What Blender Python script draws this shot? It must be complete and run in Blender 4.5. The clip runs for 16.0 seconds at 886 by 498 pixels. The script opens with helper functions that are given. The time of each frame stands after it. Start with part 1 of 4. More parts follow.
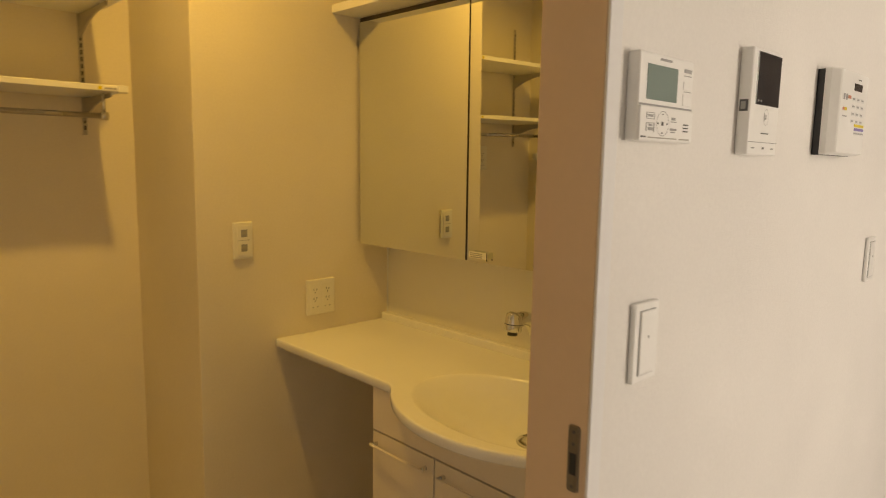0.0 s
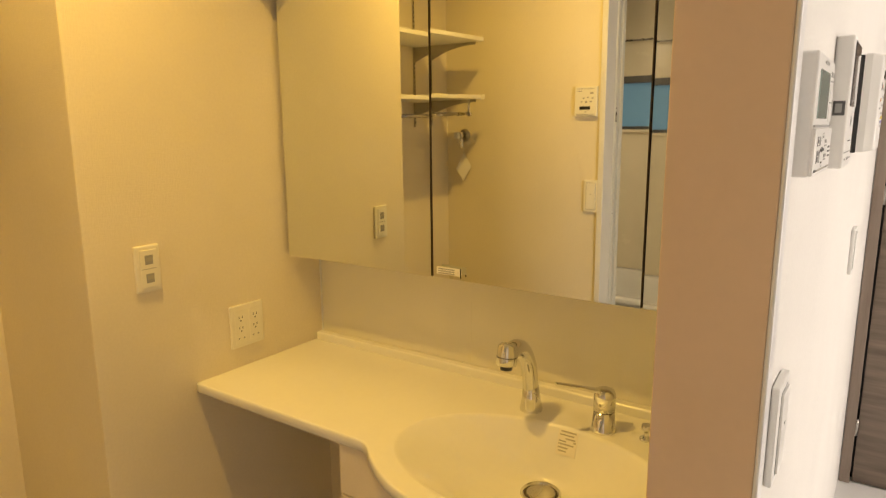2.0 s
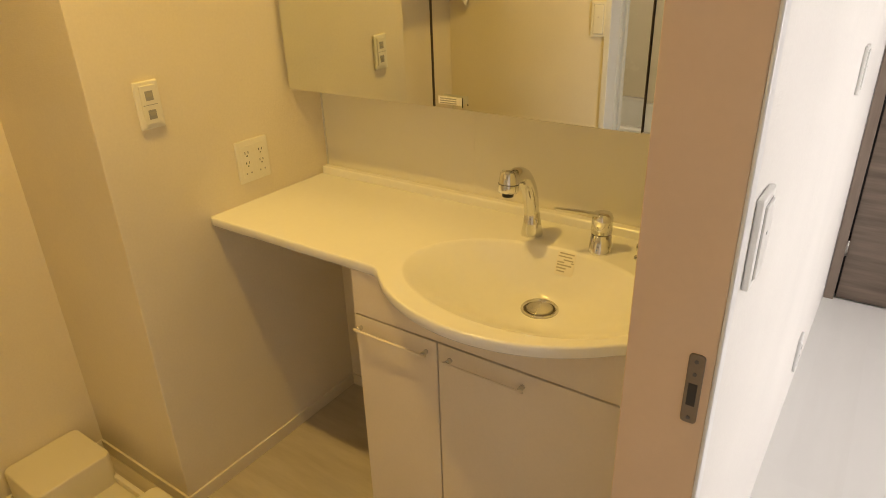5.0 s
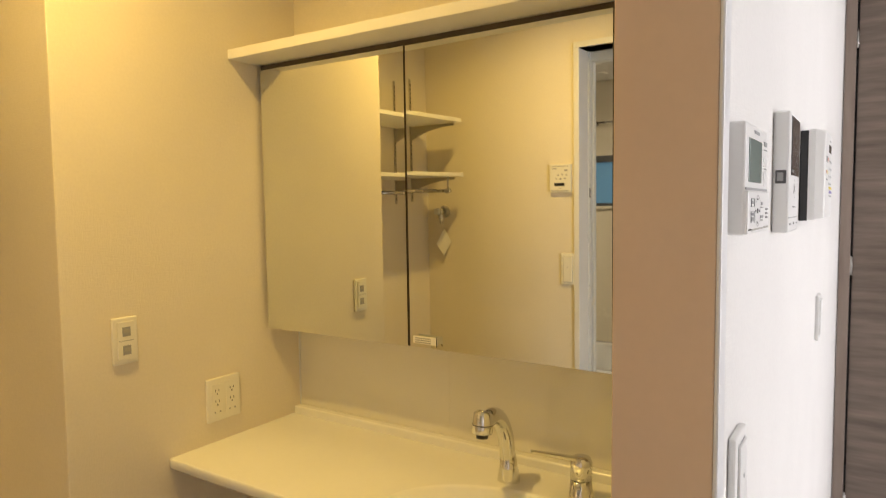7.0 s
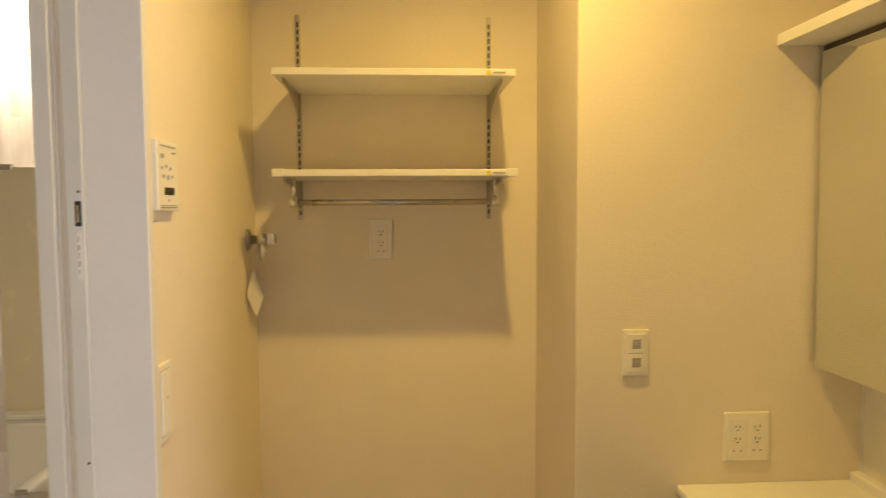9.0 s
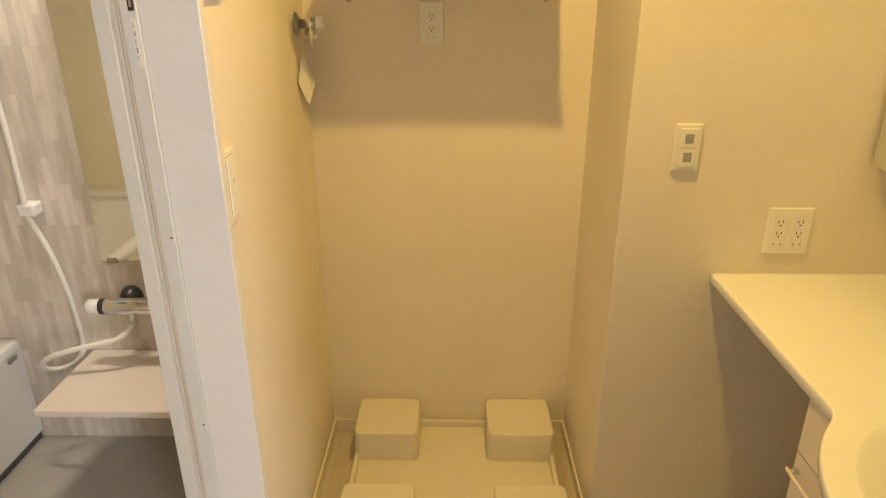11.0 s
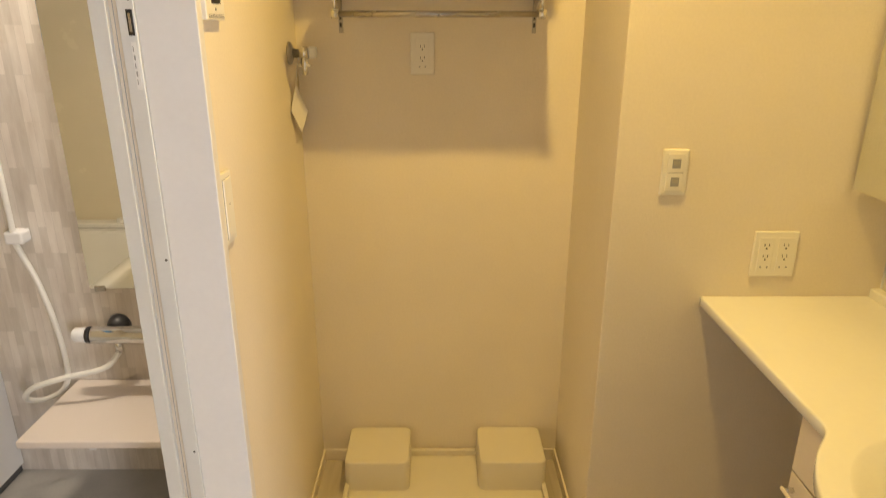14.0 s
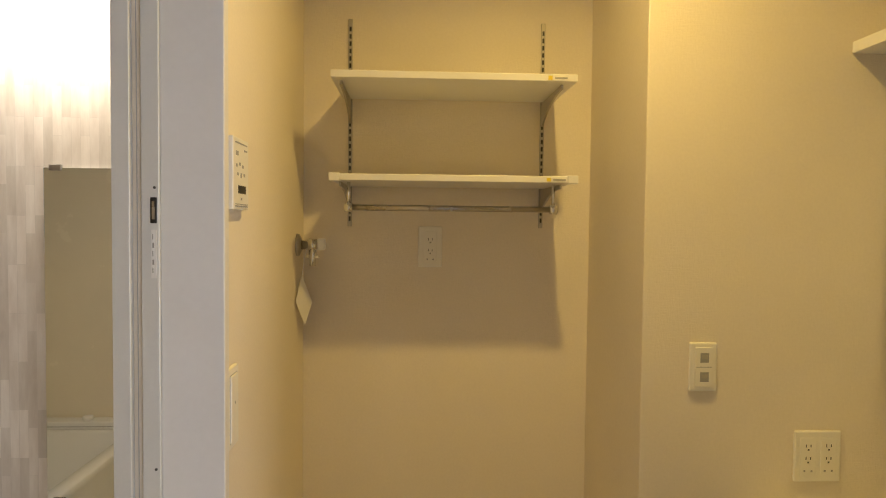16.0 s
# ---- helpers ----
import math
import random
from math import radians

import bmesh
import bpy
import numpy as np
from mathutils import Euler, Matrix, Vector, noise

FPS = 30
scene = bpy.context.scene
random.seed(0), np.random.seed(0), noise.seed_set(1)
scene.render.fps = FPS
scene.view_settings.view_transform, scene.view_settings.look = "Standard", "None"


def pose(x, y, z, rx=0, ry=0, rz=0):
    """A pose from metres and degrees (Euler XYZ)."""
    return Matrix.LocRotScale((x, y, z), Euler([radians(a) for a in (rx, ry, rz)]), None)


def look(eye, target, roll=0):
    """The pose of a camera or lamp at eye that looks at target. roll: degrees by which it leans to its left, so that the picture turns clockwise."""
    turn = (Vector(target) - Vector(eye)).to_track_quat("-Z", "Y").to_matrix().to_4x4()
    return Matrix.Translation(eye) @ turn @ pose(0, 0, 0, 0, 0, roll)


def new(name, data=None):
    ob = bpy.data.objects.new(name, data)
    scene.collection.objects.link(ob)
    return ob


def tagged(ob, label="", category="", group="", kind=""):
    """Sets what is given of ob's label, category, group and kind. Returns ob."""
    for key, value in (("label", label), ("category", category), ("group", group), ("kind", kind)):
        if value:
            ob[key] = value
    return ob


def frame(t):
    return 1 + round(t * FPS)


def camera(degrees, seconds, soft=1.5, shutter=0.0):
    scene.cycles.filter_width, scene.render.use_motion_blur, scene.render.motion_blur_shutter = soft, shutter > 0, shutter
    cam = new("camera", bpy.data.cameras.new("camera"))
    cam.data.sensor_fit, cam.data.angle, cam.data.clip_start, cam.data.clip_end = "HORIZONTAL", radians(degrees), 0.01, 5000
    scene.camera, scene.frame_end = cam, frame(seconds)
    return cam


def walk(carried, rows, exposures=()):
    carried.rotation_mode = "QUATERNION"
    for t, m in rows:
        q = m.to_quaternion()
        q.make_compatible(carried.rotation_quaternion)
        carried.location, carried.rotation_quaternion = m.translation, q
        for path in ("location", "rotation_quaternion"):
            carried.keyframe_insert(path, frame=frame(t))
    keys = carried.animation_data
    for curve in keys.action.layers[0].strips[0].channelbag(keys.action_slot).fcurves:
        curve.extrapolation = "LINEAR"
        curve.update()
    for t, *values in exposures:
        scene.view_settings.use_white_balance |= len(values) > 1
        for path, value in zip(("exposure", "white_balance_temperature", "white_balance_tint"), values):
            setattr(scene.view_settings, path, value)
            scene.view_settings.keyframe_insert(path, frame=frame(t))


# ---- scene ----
cam = camera(68.7, 16.0, 1.0, 0.35)
PATH = [
    (0, (0.051, -2.172, 1.345), (1.439, -0.756, 1.082), 1.0),
    (0.5, (0.087, -1.947, 1.372), (1.644, -0.72, 1.109), -2.2),
    (1, (0.106, -1.839, 1.375), (1.796, -0.801, 1.119), -1.1),
    (1.5, (0.131, -1.82, 1.413), (1.815, -0.78, 1.124), -0.4),
    (2, (0.131, -1.801, 1.427), (1.754, -0.694, 1.054), -0.3),
    (2.5, (0.133, -1.797, 1.427), (1.731, -0.712, 0.909), -0.5),
    (3, (0.132, -1.803, 1.428), (1.668, -0.74, 0.712), -0.9),
    (3.2, (0.129, -1.806, 1.426), (1.641, -0.759, 0.64), -1.2),
    (5.3, (0.108, -1.827, 1.42), (1.591, -0.786, 0.572), -1.8),
    (5.5, (0.109, -1.83, 1.425), (1.614, -0.775, 0.637), -2.2),
    (6, (0.093, -1.831, 1.424), (1.719, -0.795, 0.893), -1.0),
    (6.5, (0.091, -1.836, 1.418), (1.774, -0.789, 1.148), -0.9),
    (7, (0.112, -1.841, 1.411), (1.786, -0.755, 1.278), -0.6),
    (7.5, (0.201, -1.876, 1.419), (1.603, -0.451, 1.355), -4.1),
    (8, (0.273, -1.89, 1.433), (1.129, -0.084, 1.344), -2.5),
    (8.5, (0.336, -1.848, 1.438), (0.85, 0.083, 1.364), -1.9),
    (9, (0.42, -1.859, 1.44), (0.538, 0.133, 1.316), -0.3),
    (9.2, (0.410, -1.850, 1.440), (0.453, 0.142, 1.271), -0.4),
    (11.3, (0.414, -1.886, 1.451), (0.383, -0.071, 0.612), -0.2),
    (11.5, (0.409, -1.888, 1.449), (0.395, -0.097, 0.559), -0.2),
    (12, (0.404, -1.89, 1.44), (0.416, -0.151, 0.453), 0.5),
    (12.5, (0.405, -1.893, 1.434), (0.422, -0.177, 0.407), 0.6),
    (13, (0.409, -1.899, 1.435), (0.428, -0.175, 0.422), 1.0),
    (13.5, (0.402, -1.901, 1.436), (0.421, -0.096, 0.575), 0.7),
    (14, (0.395, -1.899, 1.433), (0.411, -0.009, 0.778), 0.1),
    (14.5, (0.392, -1.892, 1.438), (0.401, 0.059, 1.0), -0.2),
    (15, (0.37, -1.871, 1.435), (0.404, 0.118, 1.221), -0.0),
    (15.5, (0.336, -1.843, 1.441), (0.4, 0.154, 1.356), 0.9),
    (16, (0.302, -1.817, 1.418), (0.397, 0.179, 1.342), 0.6),
]
EXPOSURE = [(0, -1.04, 8900, 10), (0.5, -0.72, 8500, 10), (1.0, -0.45, 8150, 10), (2.0, -0.43, 8000, 10), (3.0, -0.43, 7650, 10), (5.5, -0.42, 7000, 10), (7.0, -0.42, 6500, 10), (7.5, -0.54, 6550, 10), (8.0, -0.56, 6600, 10),
            (9.0, -0.55, 6700, 10), (11.3, -0.18, 6600, 10), (12.5, -0.15, 6500, 10), (13.8, -0.12, 6450, 10), (14.5, -0.5, 6350, 10), (15.2, -0.68, 6250, 10), (16.0, -0.84, 6100, 10)]
walk(cam, [(t, look(eye, target, roll)) for t, eye, target, roll in PATH], EXPOSURE)


# ---- world, sun, large lights ----
world = bpy.data.worlds.new("world")
scene.world = world
world.use_nodes = True
wn = world.node_tree.nodes
sky = wn.new("ShaderNodeTexSky")
sky.sky_type = "NISHITA"
sky.sun_disc = False
sky.sun_elevation, sky.sun_rotation = radians(48), radians(150)
world.node_tree.links.new(sky.outputs[0], wn["Background"].inputs[0])
wn["Background"].inputs[1].default_value = 0.1


def lamp(name, kind, m, power, colour, size=0.1, size_y=0.0, shape="DISK", spread=180):
    data = bpy.data.lights.new(name, kind)
    data.energy, data.color = power, colour
    if kind == "AREA":
        data.shape, data.size, data.spread = shape, size, radians(spread)
        if size_y:
            data.size_y = size_y
    ob = new(name, data)
    ob.matrix_world = m
    return ob


sun = lamp("sun", "SUN", look((0, 0, 5), (-1.2, 2.0, 3.0)), 1.0, (1.0, 0.95, 0.88))
sun.data.angle = radians(12)
WARM = (1.0, 0.645, 0.16)
lamp("washroom_lamp", "AREA", look((0.638, -0.80, 2.378), (0.638, -0.80, 0)), 14.6, WARM, 0.06, spread=146)
lamp("bath_lamp", "AREA", look((-0.62, -0.15, 2.02), (-0.62, -0.10, 0)), 12, (1.0, 0.83, 0.62), 0.30, 0.06, "RECTANGLE")
lamp("living_window_light", "AREA", look((2.73, -4.98, 1.25), (1.2, -1.8, 1.25)), 56, (0.985, 0.957, 0.985), 0.62, 2.0, "RECTANGLE", 130)


# ---- materials ----
def material(name, colour, rough=0.6, metal=0.0, vary=0.06, scale=8.0, bump=0.0, bump_scale=200.0, rough_vary=0.08, coat=0.0, spec=0.5):
    """A surface with slow stains, fine grain and fine relief."""
    mat = bpy.data.materials.new(name)
    mat.use_nodes = True
    nt = mat.node_tree
    n, l = nt.nodes, nt.links
    b = n["Principled BSDF"]
    b.inputs["Metallic"].default_value = metal
    b.inputs["Coat Weight"].default_value = coat
    b.inputs["Specular IOR Level"].default_value = spec
    tc = n.new("ShaderNodeTexCoord")
    big = n.new("ShaderNodeTexNoise")
    big.inputs["Scale"].default_value, big.inputs["Detail"].default_value = scale, 4
    l.new(tc.outputs["Object"], big.inputs["Vector"])
    fine = n.new("ShaderNodeTexNoise")
    fine.inputs["Scale"].default_value, fine.inputs["Detail"].default_value = bump_scale, 3
    l.new(tc.outputs["Object"], fine.inputs["Vector"])
    mixn = n.new("ShaderNodeMath")
    mixn.operation = "MULTIPLY_ADD"
    mixn.inputs[1].default_value, mixn.inputs[2].default_value = 0.35, 0.0
    l.new(fine.outputs["Fac"], mixn.inputs[0])
    add = n.new("ShaderNodeMath")
    add.operation = "MULTIPLY_ADD"
    add.inputs[1].default_value = 0.65
    l.new(big.outputs["Fac"], add.inputs[0])
    l.new(mixn.outputs[0], add.inputs[2])
    ramp = n.new("ShaderNodeValToRGB")
    ramp.color_ramp.elements[0].position, ramp.color_ramp.elements[1].position = 0.3, 0.7
    ramp.color_ramp.elements[0].color = (*[c * (1 - vary) for c in colour], 1)
    ramp.color_ramp.elements[1].color = (*[min(1, c * (1 + vary)) for c in colour], 1)
    l.new(add.outputs[0], ramp.inputs[0])
    l.new(ramp.outputs[0], b.inputs["Base Color"])
    mr = n.new("ShaderNodeMapRange")
    mr.inputs["To Min"].default_value, mr.inputs["To Max"].default_value = max(0.02, rough - rough_vary), min(1, rough + rough_vary)
    l.new(big.outputs["Fac"], mr.inputs["Value"])
    l.new(mr.outputs[0], b.inputs["Roughness"])
    if bump:
        bn = n.new("ShaderNodeBump")
        bn.inputs["Strength"].default_value, bn.inputs["Distance"].default_value = bump, 0.002
        l.new(fine.outputs["Fac"], bn.inputs["Height"])
        l.new(bn.outputs[0], b.inputs["Normal"])
    return mat


def wallpaper(name, colour):
    """Woven vinyl wallpaper: crossed threads over a blotchy ground."""
    mat = material(name, colour, 0.75, vary=0.05, scale=2.5, bump_scale=150)
    nt = mat.node_tree
    n, l = nt.nodes, nt.links
    b = n["Principled BSDF"]
    tc = n.new("ShaderNodeTexCoord")
    heights = []
    for sc in ((420, 420, 60), (60, 60, 420)):
        mp = n.new("ShaderNodeMapping")
        mp.inputs["Scale"].default_value = sc
        l.new(tc.outputs["Object"], mp.inputs["Vector"])
        t = n.new("ShaderNodeTexNoise")
        t.inputs["Scale"].default_value, t.inputs["Detail"].default_value = 1.0, 2
        l.new(mp.outputs[0], t.inputs["Vector"])
        heights.append(t)
    a = n.new("ShaderNodeMath")
    a.operation = "ADD"
    l.new(heights[0].outputs["Fac"], a.inputs[0])
    l.new(heights[1].outputs["Fac"], a.inputs[1])
    bn = n.new("ShaderNodeBump")
    bn.inputs["Strength"].default_value, bn.inputs["Distance"].default_value = 0.3, 0.0015
    l.new(a.outputs[0], bn.inputs["Height"])
    l.new(bn.outputs[0], b.inputs["Normal"])
    return mat


def wood(name, dark, light, stretch, rough=0.45, plank=None, bump=0.1):
    """Grain drawn out along one axis; plank: (axis along, axis across, width, length, strength) for printed boards."""
    mat = bpy.data.materials.new(name)
    mat.use_nodes = True
    nt = mat.node_tree
    n, l = nt.nodes, nt.links
    b = n["Principled BSDF"]
    b.inputs["Roughness"].default_value = rough
    tc = n.new("ShaderNodeTexCoord")
    mp = n.new("ShaderNodeMapping")
    mp.inputs["Scale"].default_value = stretch
    l.new(tc.outputs["Object"], mp.inputs["Vector"])
    t = n.new("ShaderNodeTexNoise")
    t.inputs["Scale"].default_value, t.inputs["Detail"].default_value, t.inputs["Roughness"].default_value = 1.0, 6, 0.62
    l.new(mp.outputs[0], t.inputs["Vector"])
    ramp = n.new("ShaderNodeValToRGB")
    ramp.color_ramp.elements[0].position, ramp.color_ramp.elements[1].position = 0.32, 0.7
    ramp.color_ramp.elements[0].color, ramp.color_ramp.elements[1].color = (*dark, 1), (*light, 1)
    l.new(t.outputs["Fac"], ramp.inputs[0])
    out = ramp.outputs[0]
    if plank:
        along, across, width, length, strength = plank
        sep, m2 = n.new("ShaderNodeSeparateXYZ"), n.new("ShaderNodeCombineXYZ")
        l.new(tc.outputs["Object"], sep.inputs[0])
        l.new(sep.outputs["XYZ".index(along)], m2.inputs[0])
        l.new(sep.outputs["XYZ".index(across)], m2.inputs[1])
        br = n.new("ShaderNodeTexBrick")
        br.inputs["Scale"].default_value = 1.0
        br.inputs["Brick Width"].default_value, br.inputs["Row Height"].default_value = length, width
        br.inputs["Mortar Size"].default_value = 0.0006
        br.inputs["Color1"].default_value, br.inputs["Color2"].default_value = (1, 1, 1, 1), (1 - strength, 1 - strength * 1.05, 1 - strength * 1.15, 1)
        br.inputs["Mortar"].default_value = (1 - strength * 0.8,) * 3 + (1,)
        br.offset_frequency, br.offset = 3, 0.37
        l.new(m2.outputs[0], br.inputs["Vector"])
        mx = n.new("ShaderNodeMix")
        mx.data_type, mx.blend_type = "RGBA", "MULTIPLY"
        mx.inputs["Factor"].default_value = 1.0
        l.new(out, mx.inputs["A"])
        l.new(br.outputs["Color"], mx.inputs["B"])
        out = mx.outputs["Result"]
    l.new(out, b.inputs["Base Color"])
    bn = n.new("ShaderNodeBump")
    bn.inputs["Strength"].default_value, bn.inputs["Distance"].default_value = bump, 0.001
    l.new(t.outputs["Fac"], bn.inputs["Height"])
    l.new(bn.outputs[0], b.inputs["Normal"])
    return mat


def glass(name, colour, rough=0.0):
    mat = bpy.data.materials.new(name)
    mat.use_nodes = True
    b = mat.node_tree.nodes["Principled BSDF"]
    b.inputs["Base Color"].default_value = (*colour, 1)
    b.inputs["Transmission Weight"].default_value, b.inputs["Roughness"].default_value, b.inputs["IOR"].default_value = 1.0, rough, 1.45
    return mat


def glow(name, colour, strength):
    mat = bpy.data.materials.new(name)
    mat.use_nodes = True
    b = mat.node_tree.nodes["Principled BSDF"]
    b.inputs["Base Color"].default_value = (*colour, 1)
    b.inputs["Emission Color"].default_value, b.inputs["Emission Strength"].default_value = (*colour, 1), strength
    return mat


# One wallpaper, two colours: the cream copy has warm lamplight tinted in.
M_PAPERWARM = wallpaper("wallpaper_cream_lamp_tint", (0.82, 0.755, 0.635))
M_PAPERWHITE = wallpaper("wallpaper_white", (0.80, 0.785, 0.765))
M_CEIL = wallpaper("wallpaper_ceiling", (0.84, 0.82, 0.78))
M_CASING = material("painted_casing", (0.78, 0.78, 0.785), 0.4, vary=0.03, bump=0.06, bump_scale=90)
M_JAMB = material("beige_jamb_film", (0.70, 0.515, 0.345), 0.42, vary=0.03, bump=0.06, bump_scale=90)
M_BASE = material("baseboard_film", (0.80, 0.74, 0.63), 0.45, vary=0.04, bump=0.05)
M_VINYL = wood("vinyl_floor", (0.47, 0.42, 0.355), (0.63, 0.575, 0.50), (16, 2.2, 5), 0.42, ("Y", "X", 0.11, 0.9, 0.10), 0.05)
M_HALLFLOOR = wood("hall_floor_sheet", (0.82, 0.82, 0.815), (0.85, 0.85, 0.845), (2, 14, 5), 0.22, ("X", "Y", 0.15, 0.9, 0.02), 0.03)
M_DOOR = wood("dark_oak_film", (0.135, 0.100, 0.077), (0.265, 0.205, 0.163), (3, 2.2, 26), 0.38, None, 0.12)
M_DOORFRAME = wood("door_frame_film", (0.25, 0.19, 0.155), (0.34, 0.27, 0.225), (30, 30, 3), 0.4, None, 0.08)
M_COUNTER = material("counter_resin", (0.83, 0.835, 0.84), 0.22, vary=0.02, scale=3, bump=0.01, bump_scale=60, coat=0.2)
M_CABINET = material("cabinet_film", (0.76, 0.69, 0.61), 0.38, vary=0.03, scale=4, bump=0.04, bump_scale=120)
M_CABDARK = material("cabinet_shadow_gap", (0.10, 0.08, 0.06), 0.7)
M_SPLASH = material("splash_panel", (0.83, 0.81, 0.75), 0.14, vary=0.02, scale=3, coat=0.3)
M_WHITE = material("white_plastic", (0.82, 0.825, 0.83), 0.35, vary=0.02, scale=10, bump=0.02)
M_PLATE = material("ivory_wall_plate", (0.84, 0.82, 0.75), 0.35, vary=0.02, scale=10, bump=0.02)
M_PANELWHITE = material("white_device_case", (0.90, 0.90, 0.89), 0.32, vary=0.02, scale=10, bump=0.02)
M_GREY = material("grey_print", (0.36, 0.36, 0.36), 0.5)
M_PRINT = material("faded_print", (0.42, 0.40, 0.36), 0.5)
M_DARKGREY = material("dark_grey_plastic", (0.09, 0.09, 0.09), 0.4)
M_BLACK = material("black_plastic", (0.02, 0.02, 0.022), 0.3)
M_LCD = material("lcd_panel", (0.20, 0.27, 0.25), 0.18, vary=0.04)
M_SCREEN = material("dark_screen", (0.03, 0.03, 0.035), 0.08, coat=0.5)
M_CHROME = material("chrome", (0.72, 0.72, 0.71), 0.07, 1.0, vary=0.03, rough_vary=0.04)
M_STEEL = material("brushed_steel", (0.46, 0.44, 0.42), 0.28, 1.0, vary=0.06, bump=0.05)
M_CATCH = material("bronzed_steel", (0.24, 0.20, 0.16), 0.36, 1.0, vary=0.08)
M_RAIL = material("shelf_rail_metal", (0.48, 0.45, 0.39), 0.42, 0.5, vary=0.06)
M_SHELF = material("white_melamine", (0.82, 0.81, 0.78), 0.35, vary=0.02, bump=0.02)
M_YELLOW = material("yellow_sticker", (0.75, 0.60, 0.04), 0.5)
M_PURPLE = material("purple_print", (0.22, 0.18, 0.45), 0.5)
M_RED = material("red_print", (0.65, 0.25, 0.16), 0.5)
M_PAN = material("pan_resin", (0.74, 0.70, 0.60), 0.42, vary=0.03, scale=5, bump=0.08, bump_scale=350)
M_PAPERTAG = material("paper_tag", (0.80, 0.78, 0.75), 0.7, vary=0.03)
M_MIRROR = material("mirror_glass", (0.80, 0.82, 0.76), 0.012, 1.0, vary=0.004, rough_vary=0.0)
M_BATHMIRROR = material("bath_mirror_glass", (0.90, 0.92, 0.89), 0.015, 1.0, vary=0.004, rough_vary=0.0)
M_BATHPLANK = wood("bath_panel_print", (0.63, 0.565, 0.50), (0.81, 0.765, 0.70), (28, 28, 5), 0.3, ("Z", "X", 0.024, 0.13, 0.22), 0.03)
M_BATHWHITE = material("bath_panel_white", (0.80, 0.79, 0.78), 0.25, vary=0.02)
# Warm cast of the mirrored bath, put into the panel colour.
M_BATHWARM = material("bath_panel_warm_cast", (0.80, 0.73, 0.58), 0.25, vary=0.02)
M_BATHFLOOR = material("bath_floor_grey", (0.44, 0.43, 0.41), 0.5, vary=0.08, scale=14, bump=0.25, bump_scale=110)
M_TUB = material("tub_resin", (0.80, 0.80, 0.79), 0.18, vary=0.02)
M_BATHSHELF = material("bath_shelf_film", (0.77, 0.70, 0.645), 0.3, vary=0.015, scale=5, bump=0.02, rough_vary=0.02)
M_HOSE = material("white_hose", (0.80, 0.79, 0.74), 0.35, vary=0.03, bump=0.15, bump_scale=300)
M_ALU = material("bath_frame_aluminium", (0.72, 0.74, 0.75), 0.35, 0.15, vary=0.03)
M_GASKET = material("frame_gasket", (0.66, 0.60, 0.51), 0.6)
# The pane glows itself, standing in for the daylight behind it.
M_FROSTGLOW = glow("frosted_pane_glow", (0.10, 0.23, 0.36), 0.6)
M_GLASS = glass("clear_glass", (0.95, 0.97, 0.97))
M_LAMP = glow("lamp_diffuser", (1.0, 0.78, 0.48), 6.0)
M_BATHLAMP = glow("bath_lamp_diffuser", (1.0, 0.90, 0.75), 8.0)


# ---- builders ----
def box(bm, x0, x1, y0, y1, z0, z1, bevel=0.0, seg=2):
    """Adds a box; bevel rounds its edges."""
    vs = [bm.verts.new((x, y, z)) for x in (x0, x1) for y in (y0, y1) for z in (z0, z1)]
    faces = [bm.faces.new([vs[i] for i in f]) for f in ((0, 1, 3, 2), (4, 6, 7, 5), (0, 4, 5, 1), (2, 3, 7, 6), (0, 2, 6, 4), (1, 5, 7, 3))]
    if bevel:
        edges = list({e for f in faces for e in f.edges})
        bmesh.ops.bevel(bm, geom=edges, offset=bevel, segments=seg, profile=0.5, affect="EDGES")
    return bm


def boxes(*rows, bevel=0.0, seg=2):
    bm = bmesh.new()
    for r in rows:
        box(bm, *r, bevel=bevel, seg=seg)
    return bm


def tube(bm, points, radius, sides=16, radii=None, caps=True):
    """A round bar along a line of points."""
    pts = [Vector(p) for p in points]
    up = None
    rings = []
    for i, p in enumerate(pts):
        d = ((pts[min(i + 1, len(pts) - 1)] - pts[max(i - 1, 0)])).normalized()
        if up is None:
            up = d.orthogonal().normalized()
        up = (up - d * up.dot(d)).normalized()
        side = d.cross(up)
        r = radii[i] if radii else radius
        rings.append([bm.verts.new(p + r * (math.cos(a) * up + math.sin(a) * side)) for a in (2 * math.pi * k / sides for k in range(sides))])
    for a, b in zip(rings, rings[1:]):
        for k in range(sides):
            f = bm.faces.new((a[k], a[(k + 1) % sides], b[(k + 1) % sides], b[k]))
            f.smooth = True
    if caps:
        bm.faces.new(list(reversed(rings[0])))
        bm.faces.new(rings[-1])
    return bm


def bend(points, steps=8):
    """A smooth line through a few points (Catmull-Rom)."""
    p = [Vector(q) for q in points]
    p = [2 * p[0] - p[1]] + p + [2 * p[-1] - p[-2]]
    out = []
    for i in range(1, len(p) - 2):
        for k in range(steps):
            t = k / steps
            out.append(0.5 * (2 * p[i] + (p[i + 1] - p[i - 1]) * t + (2 * p[i - 1] - 5 * p[i] + 4 * p[i + 1] - p[i + 2]) * t * t + (3 * p[i] - p[i - 1] - 3 * p[i + 1] + p[i + 2]) * t**3))
    return out + [p[-2]]


def rounded(x0, x1, y0, y1, r, z, n=8):
    out = []
    for cx, cy, a0 in ((x1 - r, y1 - r, 0), (x0 + r, y1 - r, 90), (x0 + r, y0 + r, 180), (x1 - r, y0 + r, 270)):
        for k in range(n + 1):
            a = radians(a0 + 90 * k / n)
            out.append((cx + r * math.cos(a), cy + r * math.sin(a), z))
    return out


